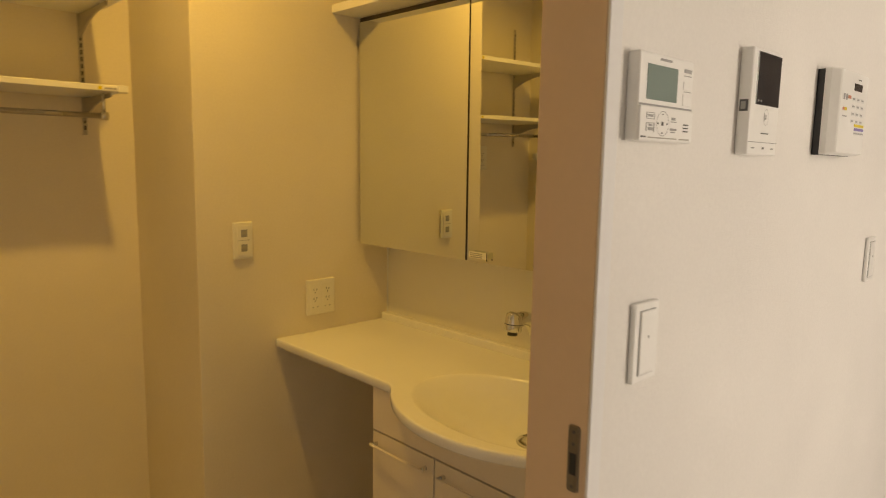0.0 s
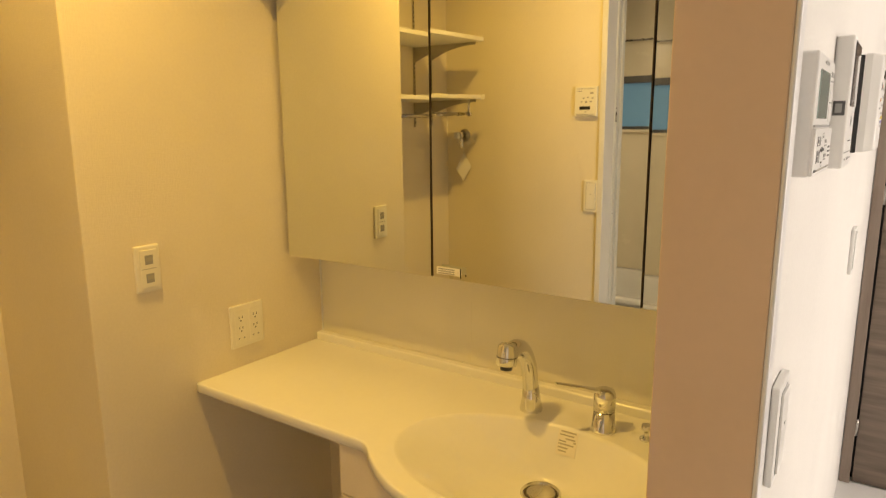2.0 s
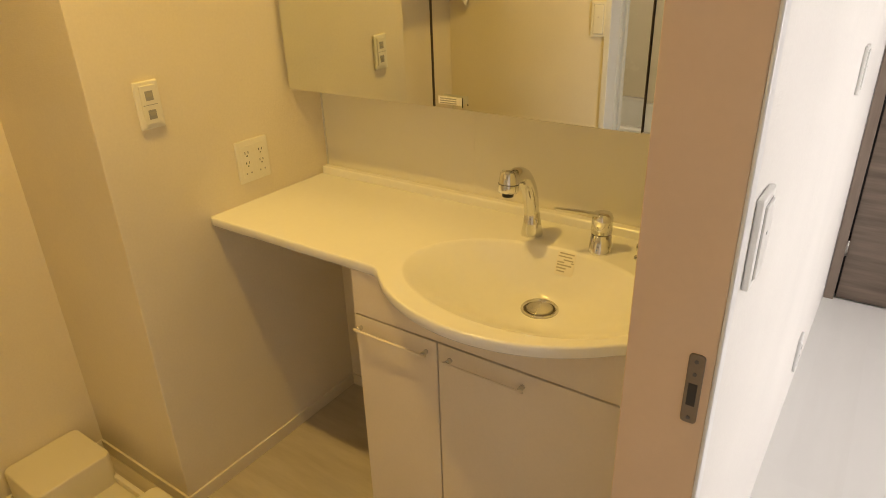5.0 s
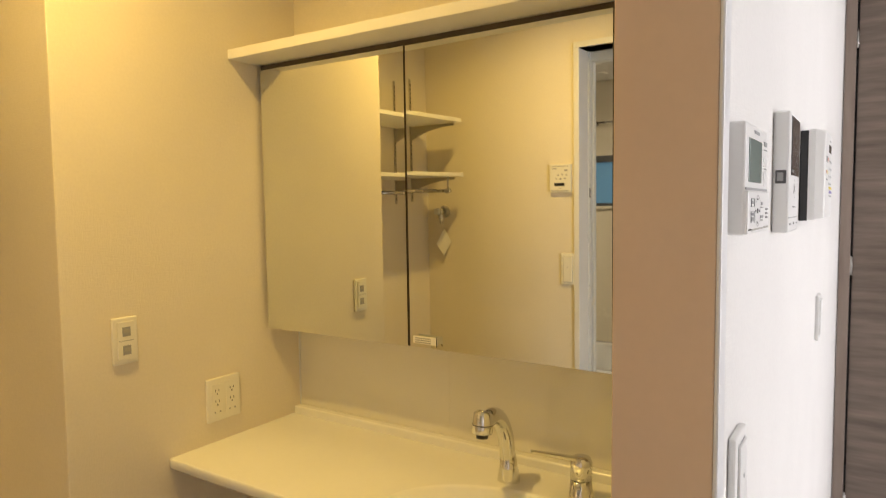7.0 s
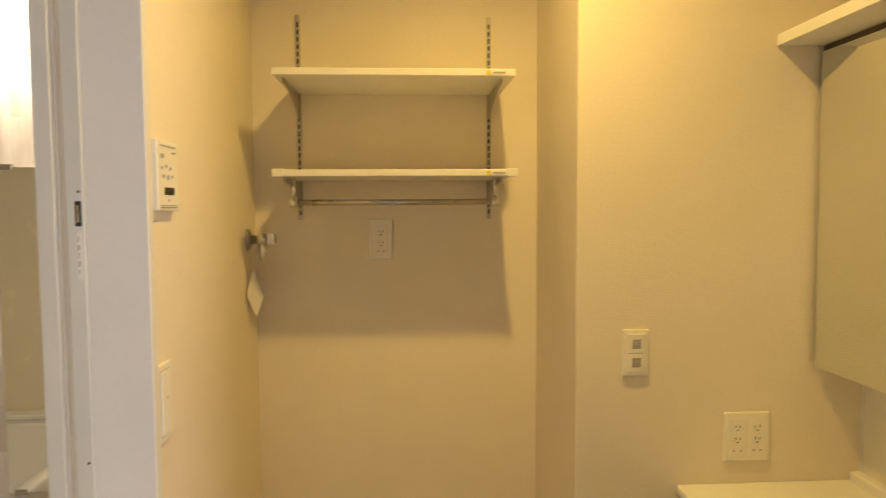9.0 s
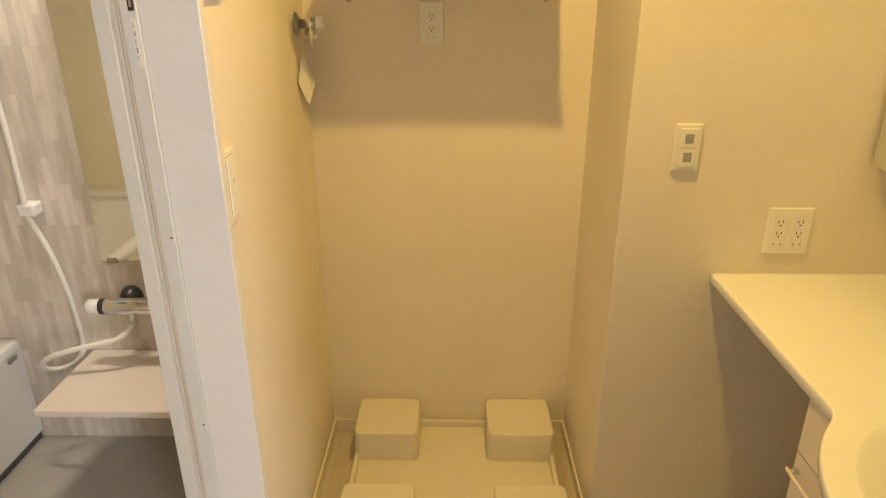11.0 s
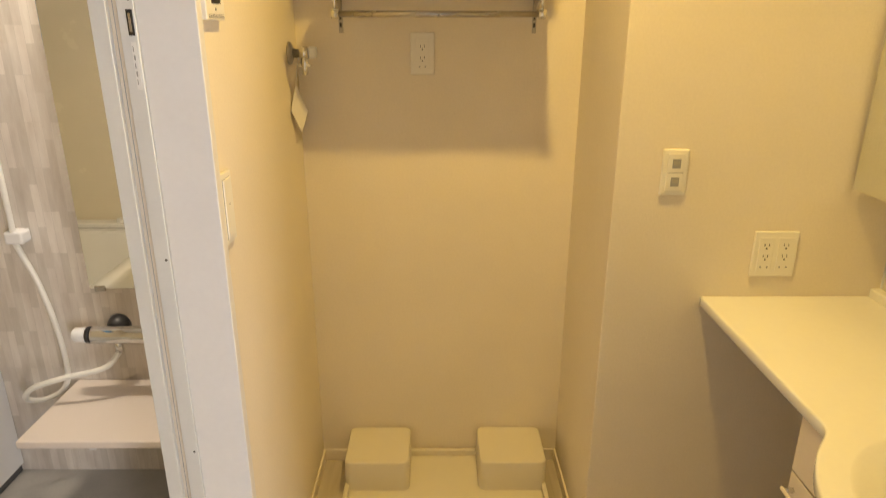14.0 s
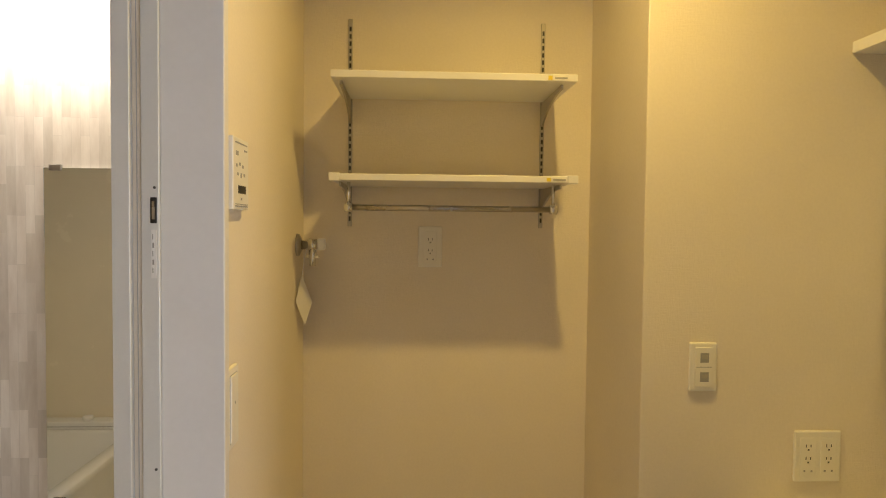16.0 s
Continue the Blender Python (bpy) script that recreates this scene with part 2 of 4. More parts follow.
def loft(bm, rings, close_last=True, smooth=True):
    vr = [[bm.verts.new(p) for p in r] for r in rings]
    n = len(vr[0])
    for a, b in zip(vr, vr[1:]):
        for k in range(n):
            f = bm.faces.new((a[k], a[(k + 1) % n], b[(k + 1) % n], b[k]))
            f.smooth = smooth
    if close_last:
        bm.faces.new(vr[-1])
    return vr


def mesh(name, bm, mat, smooth=False):
    bmesh.ops.recalc_face_normals(bm, faces=bm.faces)
    if smooth:
        for f in bm.faces:
            f.smooth = True
    data = bpy.data.meshes.new(name)
    bm.to_mesh(data)
    bm.free()
    data.materials.append(mat)
    return new(name, data)


def thing(name, base, label, category, group="", kind=""):
    ob = new(name)
    ob.location = base
    ob.empty_display_size = 0.05
    return tagged(ob, label, category, group, kind)


def part(name, bm, mat, parent, label="", smooth=False):
    ob = mesh(name, bm, mat, smooth)
    ob.parent = parent
    if parent.data is None:
        ob.matrix_parent_inverse = Matrix.Translation(-parent.location)
    return tagged(ob, label)


def structure(name, bm, mat, label="", category="wall"):
    return tagged(mesh(name, bm, mat), label, category, kind="structure")


# ---- washroom shell ----
XR = 1.49      # vanity wall
ALC = 0.802    # side of the alcove
YP = -0.44     # face of the boxed-out wall
YF, YO = -1.631, -1.722   # inner and outer faces of the entrance wall
JX = 0.7715    # side of the entrance
CEIL = 2.40
DY0, DY1 = -1.52, -0.792  # bath doorway

structure("floor", boxes((-0.02, 1.6, YO, 0.1, -0.12, 0.0)), M_VINYL, "pale beige vinyl plank washroom floor", "floor")
structure("wall_back", boxes((-0.16, ALC, 0.0, 0.1, 0, CEIL)), M_PAPERWARM, "cream lamp-tinted woven wallpaper wall of the washer alcove")
structure("wall_boxed", boxes((ALC, 1.6, YP, 0.1, 0, CEIL), bevel=0.003), M_PAPERWARM, "cream lamp-tinted papered boxed-out wall beside the washer alcove")
structure("wall_left", boxes((-0.16, 0.0, DY1 + 0.02, 0.0, 0, CEIL), (-0.16, 0.0, DY0 - 0.02, DY1 + 0.02, 2.03, CEIL), (-0.16, 0.0, YF, DY0 - 0.02, 0, CEIL)), M_PAPERWARM, "cream lamp-tinted papered wall with the bath doorway")
structure("wall_right", boxes((XR, 1.6, YF, YP, 0, CEIL)), M_PAPERWARM, "cream lamp-tinted papered wall behind the vanity")


def wall_y(x):
    """The living room side of the entrance wall runs a degree out of square."""
    return YO - 0.018 * (x - JX)


bm = boxes((-1.85, -0.012, YO, YF, 0, CEIL), (-0.012, JX, YO, YF, 2.05, CEIL))
foot = [(JX, YO), (JX, YF), (3.06, YF), (3.06, wall_y(3.06))]
lo, hi = [bm.verts.new((x, y, 0.0)) for x, y in foot], [bm.verts.new((x, y, CEIL)) for x, y in foot]
bm.faces.new(lo)
bm.faces.new(hi[::-1])
for k in range(4):
    bm.faces.new((lo[k], hi[k], hi[(k + 1) % 4], lo[(k + 1) % 4]))
structure("wall_entrance", bm, M_PAPERWHITE, "unseen white side wall that bounces daylight to the entrance beside the washroom entrance")
structure("ceiling", boxes((-0.16, 1.6, YF, 0.1, CEIL, CEIL + 0.1)), M_CEIL, "white papered washroom ceiling", "ceiling")

# entrance lining: jamb with the catch plate
jamb = thing("door_jamb", (JX, -1.68, 0), "beige wooden sliding door jamb with catch plate", "door frame", kind="structure")
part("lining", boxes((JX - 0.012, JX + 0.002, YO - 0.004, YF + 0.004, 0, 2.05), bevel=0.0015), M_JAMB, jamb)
part("architrave", boxes((JX - 0.012, JX + 0.018, YO - 0.009, YO - 0.004, 0, 2.07), bevel=0.002), M_CASING, jamb)
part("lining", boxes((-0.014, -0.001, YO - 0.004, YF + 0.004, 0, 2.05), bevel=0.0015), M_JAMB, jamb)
part("head_lining", boxes((-0.001, JX - 0.012, YO - 0.004, YF + 0.004, 2.036, 2.052), bevel=0.0015), M_CASING, jamb)
bm = bmesh.new()
rings = []
for x, grow in ((JX - 0.0115, 0.0), (JX - 0.0138, 0.0), (JX - 0.0145, -0.0008)):
    rings.append([(x, y, z) for y, z, _ in rounded(-1.7165 - grow, -1.6985 + grow, 0.907 - grow, 1.001 + grow, 0.005, 0, 5)])
loft(bm, rings, smooth=False)
plate = part("catch_plate", bm, M_CATCH, jamb, "bronzed steel catch plate")
part("catch_hole", boxes((JX - 0.0152, JX - 0.0142, -1.7125, -1.7025, 0.932, 0.962)), M_BLACK, plate)
for z in (0.915, 0.975, 0.992):
    part("screw", tube(bmesh.new(), [(JX - 0.0143, -1.7075, z), (JX - 0.0155, -1.7075, z)], 0.0024, 10), M_DARKGREY, plate)

# baseboards
bb = thing("baseboard", (0, 0, 0), "cream low baseboard along the washroom walls", "baseboard", kind="structure")
part("baseboard_run", boxes((0.0, 0.007, DY1 + 0.03, 0.0, 0, 0.042), bevel=0.0015), M_BASE, bb)
part("baseboard_run", boxes((0.007, ALC - 0.007, -0.007, 0.0, 0, 0.042), bevel=0.0015), M_BASE, bb)
part("baseboard_run", boxes((ALC - 0.007, ALC, YP - 0.007, 0.0, 0, 0.042), bevel=0.0015), M_BASE, bb)
part("baseboard_run", boxes((ALC, XR, YP - 0.007, YP, 0, 0.042), bevel=0.0015), M_BASE, bb)
part("baseboard_run", boxes((XR - 0.007, XR, -0.914, YP - 0.007, 0, 0.042), bevel=0.0015), M_BASE, bb)

# bath doorway frame
fr = thing("bath_door_frame", (0, DY1, 0), "white bath doorway frame with strike plate", "door frame", kind="structure")
part("casing", boxes((-0.088, 0.010, DY1, DY1 + 0.024, 0, 2.03), bevel=0.002), M_CASING, fr)
part("casing", boxes((-0.10, 0.010, DY0 - 0.024, DY0, 0, 2.03), bevel=0.002), M_CASING, fr)
part("head_casing", boxes((-0.10, 0.010, DY0 - 0.024, DY1 + 0.024, 2.03, 2.054), bevel=0.002), M_CASING, fr)
stile = part("frame_stile", boxes((-0.116, -0.088, DY1 - 0.004, DY1 + 0.024, 0, 2.03), bevel=0.0015), M_ALU, fr, "pale aluminium door frame stile")
part("gasket", boxes((-0.131, -0.1165, DY1 + 0.002, DY1 + 0.02, 0.03, 2.0), bevel=0.001), M_GASKET, stile, "beige rubber gasket")
part("gasket_groove", boxes((-0.1245, -0.1232, DY1 + 0.0012, DY1 + 0.004, 0.03, 2.0)), M_GREY, stile)
part("frame_stile", boxes((-0.159, -0.131, DY1 - 0.008, DY1 + 0.024, 0, 2.03), bevel=0.0015), M_ALU, fr)
part("frame_stile", boxes((-0.162, -0.10, DY0 - 0.024, DY0 + 0.006, 0, 2.03), bevel=0.0015), M_ALU, fr)
part("frame_head", boxes((-0.162, -0.10, DY0, DY1, 1.99, 2.028), bevel=0.0015), M_ALU, fr)
part("sill", boxes((-0.162, -0.02, DY0, DY1, 0.0, 0.018), bevel=0.002), M_ALU, fr)
strike = part("strike_plate", boxes((-0.1015, -0.0915, DY1 - 0.006, DY1 - 0.0035, 1.415, 1.455), bevel=0.0008), M_BLACK, fr, "black strike plate")
part("strike_slot", boxes((-0.0985, -0.0945, DY1 - 0.0068, DY1 - 0.0058, 1.421, 1.449)), M_STEEL, strike)
part("caution_sticker", boxes((-0.1005, -0.0925, DY1 - 0.0048, DY1 - 0.0038, 1.33, 1.405)), M_WHITE, fr)
for k in range(5):
    part("print_bar", boxes((-0.0985, -0.0972 + 0.0012 * (k % 2), DY1 - 0.0054, DY1 - 0.0046, 1.338 + 0.013 * k, 1.346 + 0.013 * k)), M_GREY, fr)
for z in (0.12, 0.62, 1.03, 1.47):
    part("screw", tube(bmesh.new(), [(-0.095, DY1 - 0.003, z), (-0.095, DY1 - 0.0055, z)], 0.0022, 10), M_DARKGREY, fr)


# ---- bathroom ----
BX, BY = -1.78, -0.05
structure("bath_floor", boxes((BX, -0.162, YF, BY, -0.1, 0.0)), M_BATHFLOOR, "grey textured bathroom floor", "floor")
structure("bath_wall_back", boxes((BX - 0.1, -0.16, BY, 0.1, 0, 2.2)), M_BATHPLANK, "greyish wood-print bathroom wall panel")
WY0, WY1, WZ0, WZ1 = -0.66, -0.10, 1.345, 1.69
structure("bath_wall_window", boxes((BX - 0.1, BX, YF, WY0, 0, 2.2), (BX - 0.1, BX, WY1, BY, 0, 2.2), (BX - 0.1, BX, WY0, WY1, 0, WZ0), (BX - 0.1, BX, WY0, WY1, WZ1, 2.2)), M_BATHWARM, "cream-tinted bathroom wall with a small window")
structure("bath_wall_front", boxes((BX, -0.162, YF, YF + 0.02, 0, 2.2)), M_BATHWARM, "bathroom wall panel tinted cream to warm the bath mirror")
structure("bath_wall_door", boxes((-0.166, -0.1602, DY1 + 0.026, BY, 0, 2.2), (-0.166, -0.1602, YF, DY0 - 0.026, 0, 2.2), (-0.166, -0.1602, DY0 - 0.026, DY1 + 0.026, 2.05, 2.2)), M_BATHWHITE, "bathroom wall panel tinted cream to warm the bath mirror beside the doorway")
structure("bath_ceiling", boxes((BX - 0.1, -0.16, YF, BY, 2.2, 2.3)), M_BATHWHITE, "white bathroom ceiling panel", "ceiling")

win = thing("window_1", (BX, -0.38, WZ0), "small dark-framed frosted bathroom window", "window", kind="structure")
part("window_frame", boxes((BX - 0.06, BX + 0.012, WY0, WY1, WZ0, WZ0 + 0.018), (BX - 0.06, BX + 0.012, WY0, WY1, WZ1 - 0.045, WZ1), (BX - 0.06, BX + 0.012, WY0, WY0 + 0.02, WZ0 + 0.018, WZ1 - 0.045), (BX - 0.06, BX + 0.012, WY1 - 0.018, WY1, WZ0 + 0.018, WZ1 - 0.045), bevel=0.002), M_DARKGREY, win)
part("pane", boxes((BX - 0.035, BX - 0.03, WY0 + 0.02, WY1 - 0.018, WZ0 + 0.018, WZ1 - 0.045)), M_FROSTGLOW, win, "blue frosted pane that glows in place of daylight")
part("latch", boxes((BX + 0.012, BX + 0.024, -0.40, -0.36, WZ1 - 0.04, WZ1 - 0.012), bevel=0.003), M_BLACK, win)
part("window_sill", boxes((BX, BX + 0.03, WY0 - 0.02, WY1 + 0.02, WZ0 - 0.022, WZ0 - 0.002), bevel=0.004), M_BATHWARM, win)

rail = thing("towel_rail", (BX, -0.64, 1.91), "slim steel drying rail above the bathroom window", "rail")
part("bar", tube(bmesh.new(), [(BX + 0.07, -1.55, 1.91), (BX + 0.07, -0.10, 1.91)], 0.006), M_STEEL, rail)
for y in (-1.50, -0.15):
    part("bracket", tube(bmesh.new(), [(BX, y, 1.91), (BX + 0.07, y, 1.91)], 0.012, radii=[0.02, 0.012]), M_STEEL, rail)

# tub: rounded shell with a rim and a panelled apron
tub = thing("bathtub", (-1.39, -0.84, 0), "white moulded bathtub with flat apron", "bathtub")
TX0, TX1, TY0, TY1, TZ = BX + 0.003, -1.0, YF + 0.024, BY - 0.003, 0.39


bm = bmesh.new()
loft(bm, [rounded(TX0, TX1, TY0, TY1, 0.012, TZ - 0.03), rounded(TX0, TX1, TY0, TY1, 0.012, TZ - 0.006), rounded(TX0 + 0.006, TX1 - 0.006, TY0 + 0.006, TY1 - 0.006, 0.012, TZ),
          rounded(TX0 + 0.07, TX1 - 0.07, TY0 + 0.09, TY1 - 0.09, 0.09, TZ), rounded(TX0 + 0.08, TX1 - 0.08, TY0 + 0.10, TY1 - 0.10, 0.09, TZ - 0.012),
          rounded(TX0 + 0.10, TX1 - 0.10, TY0 + 0.14, TY1 - 0.16, 0.09, 0.12), rounded(TX0 + 0.15, TX1 - 0.15, TY0 + 0.2, TY1 - 0.22, 0.08, 0.06)])
part("shell", bm, M_TUB, tub)
part("apron", boxes((TX1 - 0.03, TX1 - 0.004, TY0, TY1, 0.03, TZ - 0.032), bevel=0.003), M_TUB, tub)
part("plinth", boxes((TX1 - 0.03, TX1 - 0.015, TY0, TY1, 0.0, 0.03)), M_DARKGREY, tub)
part("apron_latch", boxes((TX1 - 0.006, TX1 + 0.004, TY1 - 0.075, TY1 - 0.035, TZ - 0.055, TZ - 0.043), bevel=0.002), M_STEEL, tub)
ledge = part("ledge", boxes((TX0 + 0.004, TX1 - 0.006, TY0 + 0.001, TY0 + 0.085, TZ, TZ + 0.040), bevel=0.008, seg=3), M_TUB, tub, "raised white ledge at the end of the tub")
part("groove", boxes((TX0 + 0.01, TX1 - 0.012, TY0 + 0.0845, TY0 + 0.0855, TZ + 0.014, TZ + 0.018)), M_GREY, ledge)
part("drain_button", tube(bmesh.new(), [(-1.30, TY0 + 0.045, TZ + 0.04), (-1.30, TY0 + 0.045, TZ + 0.058)], 0.024, 20), M_WHITE, tub)

# bath mirror
bmr = thing("bath_mirror", (-0.5, BY, 0.667), "tall frameless bathroom mirror with clips", "mirror")
part("glass", boxes((-0.67, -0.33, BY - 0.006, BY, 0.667, 1.557), bevel=0.001), M_BATHMIRROR, bmr)
for x, z in ((-0.655, 1.549), (-0.37, 1.549), (-0.655, 0.659), (-0.37, 0.659)):
    part("clip", boxes((x, x + 0.032, BY - 0.010, BY, z, z + 0.016), bevel=0.002), M_STEEL, bmr)

# bath shelf counter
sh = thing("bath_counter", (-0.48, BY, 0.31), "pale pinkish bathroom counter shelf under the tap", "shelf")
part("board", boxes((-0.765, -0.20, -0.385, BY - 0.002, 0.326, 0.349), bevel=0.004), M_BATHSHELF, sh)
for x in (-0.62, -0.36):
    part("bracket", boxes((x, x + 0.02, -0.30, BY - 0.002, 0.26, 0.318), bevel=0.002), M_WHITE, sh)

# thermostatic tap
tap = thing("shower_tap", (-0.5, BY, 0.54), "chrome thermostatic shower tap with white knobs", "tap")
part("body", tube(bmesh.new(), [(-0.65, -0.125, 0.545), (-0.645, -0.125, 0.545), (-0.385, -0.125, 0.545), (-0.38, -0.125, 0.545)], 0.027, 24, radii=[0.022, 0.027, 0.027, 0.022]), M_CHROME, tap)
part("knob_collar", tube(bmesh.new(), [(-0.662, -0.125, 0.545), (-0.65, -0.125, 0.545)], 0.026, 20), M_BLACK, tap)
part("knob", tube(bmesh.new(), [(-0.705, -0.125, 0.545), (-0.70, -0.125, 0.545), (-0.662, -0.125, 0.545)], 0.022, 20, radii=[0.017, 0.021, 0.023]), M_WHITE, tap)
part("knob", tube(bmesh.new(), [(-0.38, -0.125, 0.545), (-0.33, -0.125, 0.545)], 0.022, 20), M_WHITE, tap)
for x in (-0.60, -0.43):
    part("wall_flange", tube(bmesh.new(), [(x, BY, 0.545), (x, BY - 0.012, 0.545), (x, BY - 0.05, 0.545)], 0.03, 20, radii=[0.036, 0.034, 0.02]), M_BLACK, tap)
part("hose_outlet", tube(bmesh.new(), [(-0.575, -0.125, 0.525), (-0.575, -0.125, 0.490)], 0.012, 16), M_CHROME, tap)

hose = thing("shower_hose", (-0.8, BY, 0.34), "white looping shower hose and hand shower", "hose")
part("hose", tube(bmesh.new(), bend([(-0.575, -0.125, 0.49), (-0.61, -0.16, 0.452), (-0.72, -0.19, 0.435), (-0.82, -0.19, 0.40), (-0.868, -0.16, 0.345), (-0.84, -0.12, 0.318), (-0.795, -0.092, 0.335), (-0.772, -0.085, 0.40), (-0.778, -0.085, 0.55), (-0.805, -0.085, 0.70), (-0.838, -0.085, 0.80), (-0.842, -0.09, 0.85), (-0.836, -0.10, 1.10), (-0.83, -0.13, 1.35)], 8), 0.0085, 12), M_HOSE, hose)
part("holder", boxes((-0.868, -0.815, -0.10, BY, 0.822, 0.862), bevel=0.008, seg=3), M_WHITE, hose)
part("holder", boxes((-0.868, -0.815, -0.12, BY, 1.32, 1.37), bevel=0.008, seg=3), M_WHITE, hose)

bl = thing("bath_lamp_fixture", (-0.62, BY, 2.08), "white glowing bathroom wall lamp", "lamp")
part("backplate", boxes((-0.80, -0.44, BY - 0.02, BY, 2.05, 2.15), bevel=0.006), M_WHITE, bl)
part("diffuser", boxes((-0.79, -0.45, BY - 0.09, BY - 0.02, 2.055, 2.145), bevel=0.02, seg=4), M_BATHLAMP, bl)


# ---- living room outside ----
LX0, LX1, LY = -0.75, 3.042, -5.0
structure("hall_floor", boxes((LX0, LX1 + 0.1, LY, YO, -0.12, 0.0)), M_HALLFLOOR, "white glossy plank-print living room floor", "floor")
structure("hall_ceiling", boxes((LX0 - 0.1, LX1 + 0.1, LY - 0.1, YO, CEIL, CEIL + 0.1)), M_CEIL, "white papered living room ceiling", "ceiling")
structure("wall_hall_end", boxes((LX1, LX1 + 0.12, LY, -2.62, 0, CEIL), (LX1, LX1 + 0.12, -1.766, YO + 0.1, 0, CEIL), (LX1, LX1 + 0.12, -2.62, -1.766, 2.205, CEIL)), M_PAPERWHITE, "white papered end wall with a dark door")
# Added unseen wall: closes the room, bounces daylight back to the entrance.
structure("wall_hall_bounce", boxes((LX0 - 0.1, LX0, LY, YO, 0, CEIL)), M_PAPERWHITE, "unseen white side wall that bounces daylight to the entrance")
structure("wall_hall_window", boxes((LX0 - 0.1, 2.40, LY - 0.12, LY, 0, CEIL), (3.06, LX1 + 0.1, LY - 0.12, LY, 0, CEIL), (2.40, 3.06, LY - 0.12, LY, 2.28, CEIL), (2.40, 3.06, LY - 0.12, LY, 0, 0.22)), M_PAPERWHITE, "white papered wall with a tall window")
w2 = thing("window_2", (2.73, LY, 0.22), "tall aluminium living room window", "window", kind="structure")
part("window_frame", boxes((2.40, 3.06, LY - 0.09, LY - 0.03, 0.22, 0.26), (2.40, 3.06, LY - 0.09, LY - 0.03, 2.24, 2.28), (2.40, 2.44, LY - 0.09, LY - 0.03, 0.26, 2.24), (3.02, 3.06, LY - 0.09, LY - 0.03, 0.26, 2.24), (2.70, 2.76, LY - 0.085, LY - 0.035, 0.26, 2.24), bevel=0.003), M_ALU, w2)
for x0, x1 in ((2.44, 2.70), (2.76, 3.02)):
    g = part("pane", boxes((x0, x1, LY - 0.064, LY - 0.058, 0.26, 2.24)), M_GLASS, w2)
    g.visible_shadow = False

door = thing("door_1", (LX1, -2.18, 0), "dark brown wood-grain hinged door, closed", "door", kind="structure")
part("door_frame", boxes((LX1 - 0.012, LX1 + 0.10, -1.802, -1.766, 0, 2.205), (LX1 - 0.012, LX1 + 0.10, -2.62, -2.565, 0, 2.205), (LX1 - 0.012, LX1 + 0.10, -2.565, -1.802, 2.17, 2.205), bevel=0.002), M_DOORFRAME, door, "brown film-wrapped door frame")
leaf = part("leaf", boxes((LX1 + 0.006, LX1 + 0.042, -2.562, -1.810, 0.006, 2.166), bevel=0.0015), M_DOOR, door)
# Added black sheet behind the whole leaf, unseen except through its gaps.
part("backing_sheet", boxes((LX1 + 0.05, LX1 + 0.07, -2.562, -1.80, 0.0, 2.17)), M_BLACK, door)
for z in (0.205, 1.13, 1.985):
    part("hinge", tube(bmesh.new(), [(LX1 - 0.002, -1.805, z), (LX1 - 0.002, -1.805, z + 0.07)], 0.006, 12), M_STEEL, leaf)
hd = part("lever_handle", tube(bmesh.new(), bend([(LX1 + 0.006, -2.50, 0.95), (LX1 - 0.04, -2.50, 0.95), (LX1 - 0.05, -2.47, 0.95), (LX1 - 0.05, -2.38, 0.95)]), 0.008, 12), M_STEEL, leaf)


# ---- devices on the living room wall ----
def bars(parent, mat, rows, axis):
    """Small printed bars and keys; rows of (u0, u1, z0, z1) laid on a face."""
    for u0, u1, z0, z1 in rows:
        if axis[0] == "y":
            bm = boxes((u0, u1, axis[1] - 0.0008, axis[1] + 0.0008, z0, z1))
        else:
            bm = boxes((axis[1] - 0.0008, axis[1] + 0.0008, u0, u1, z0, z1))
        part("print_bar", bm, mat, parent)


def hang(ob, x, z):
    """Sets a thing that was built at the origin on the living room wall."""
    ob.location = (x, wall_y(x), z)
    ob.rotation_euler.z = -math.atan(0.018)


def hoop(cx, cz, rx, rz, wide, y, n=32):
    """A thin printed oval line."""
    bm = bmesh.new()
    rows = [[bm.verts.new((cx + (rx - d) * math.cos(2 * math.pi * k / n), y, cz + (rz - d) * math.sin(2 * math.pi * k / n))) for k in range(n)] for d in (0, wide)]
    for k in range(n):
        bm.faces.new((rows[0][k], rows[0][(k + 1) % n], rows[1][(k + 1) % n], rows[1][k]))
    return bm


yf = -0.019
rc = thing("water_heater_control", (0, 0, 0), "white heater control panel with grey-green display", "control panel")
body = part("case", boxes((0, 0.145, yf, 0, 0, 0.114), bevel=0.003, seg=3), M_PANELWHITE, rc)
part("display", boxes((0.018, 0.098, yf - 0.001, yf + 0.001, 0.054, 0.099), bevel=0.0008), M_LCD, body, "grey-green display")
flap = part("flap", boxes((0.001, 0.144, yf - 0.003, yf + 0.001, 0.001, 0.045), bevel=0.0015), M_PANELWHITE, body, "fold-down flap")
part("flap_line", boxes((0.002, 0.143, yf - 0.0008, yf + 0.001, 0.0458, 0.0482)), M_GREY, body)
bars(body, M_GREY, [(0.050, 0.080, 0.1055, 0.1085), (0.116, 0.137, 0.0965, 0.1015), (0.116, 0.138, 0.0920, 0.0930), (0.120, 0.136, 0.0775, 0.0815), (0.118, 0.138, 0.0705, 0.0715), (0.120, 0.134, 0.0600, 0.0645), (0.116, 0.122, 0.0535, 0.0565), (0.128, 0.134, 0.0535, 0.0565)], ("y", yf))
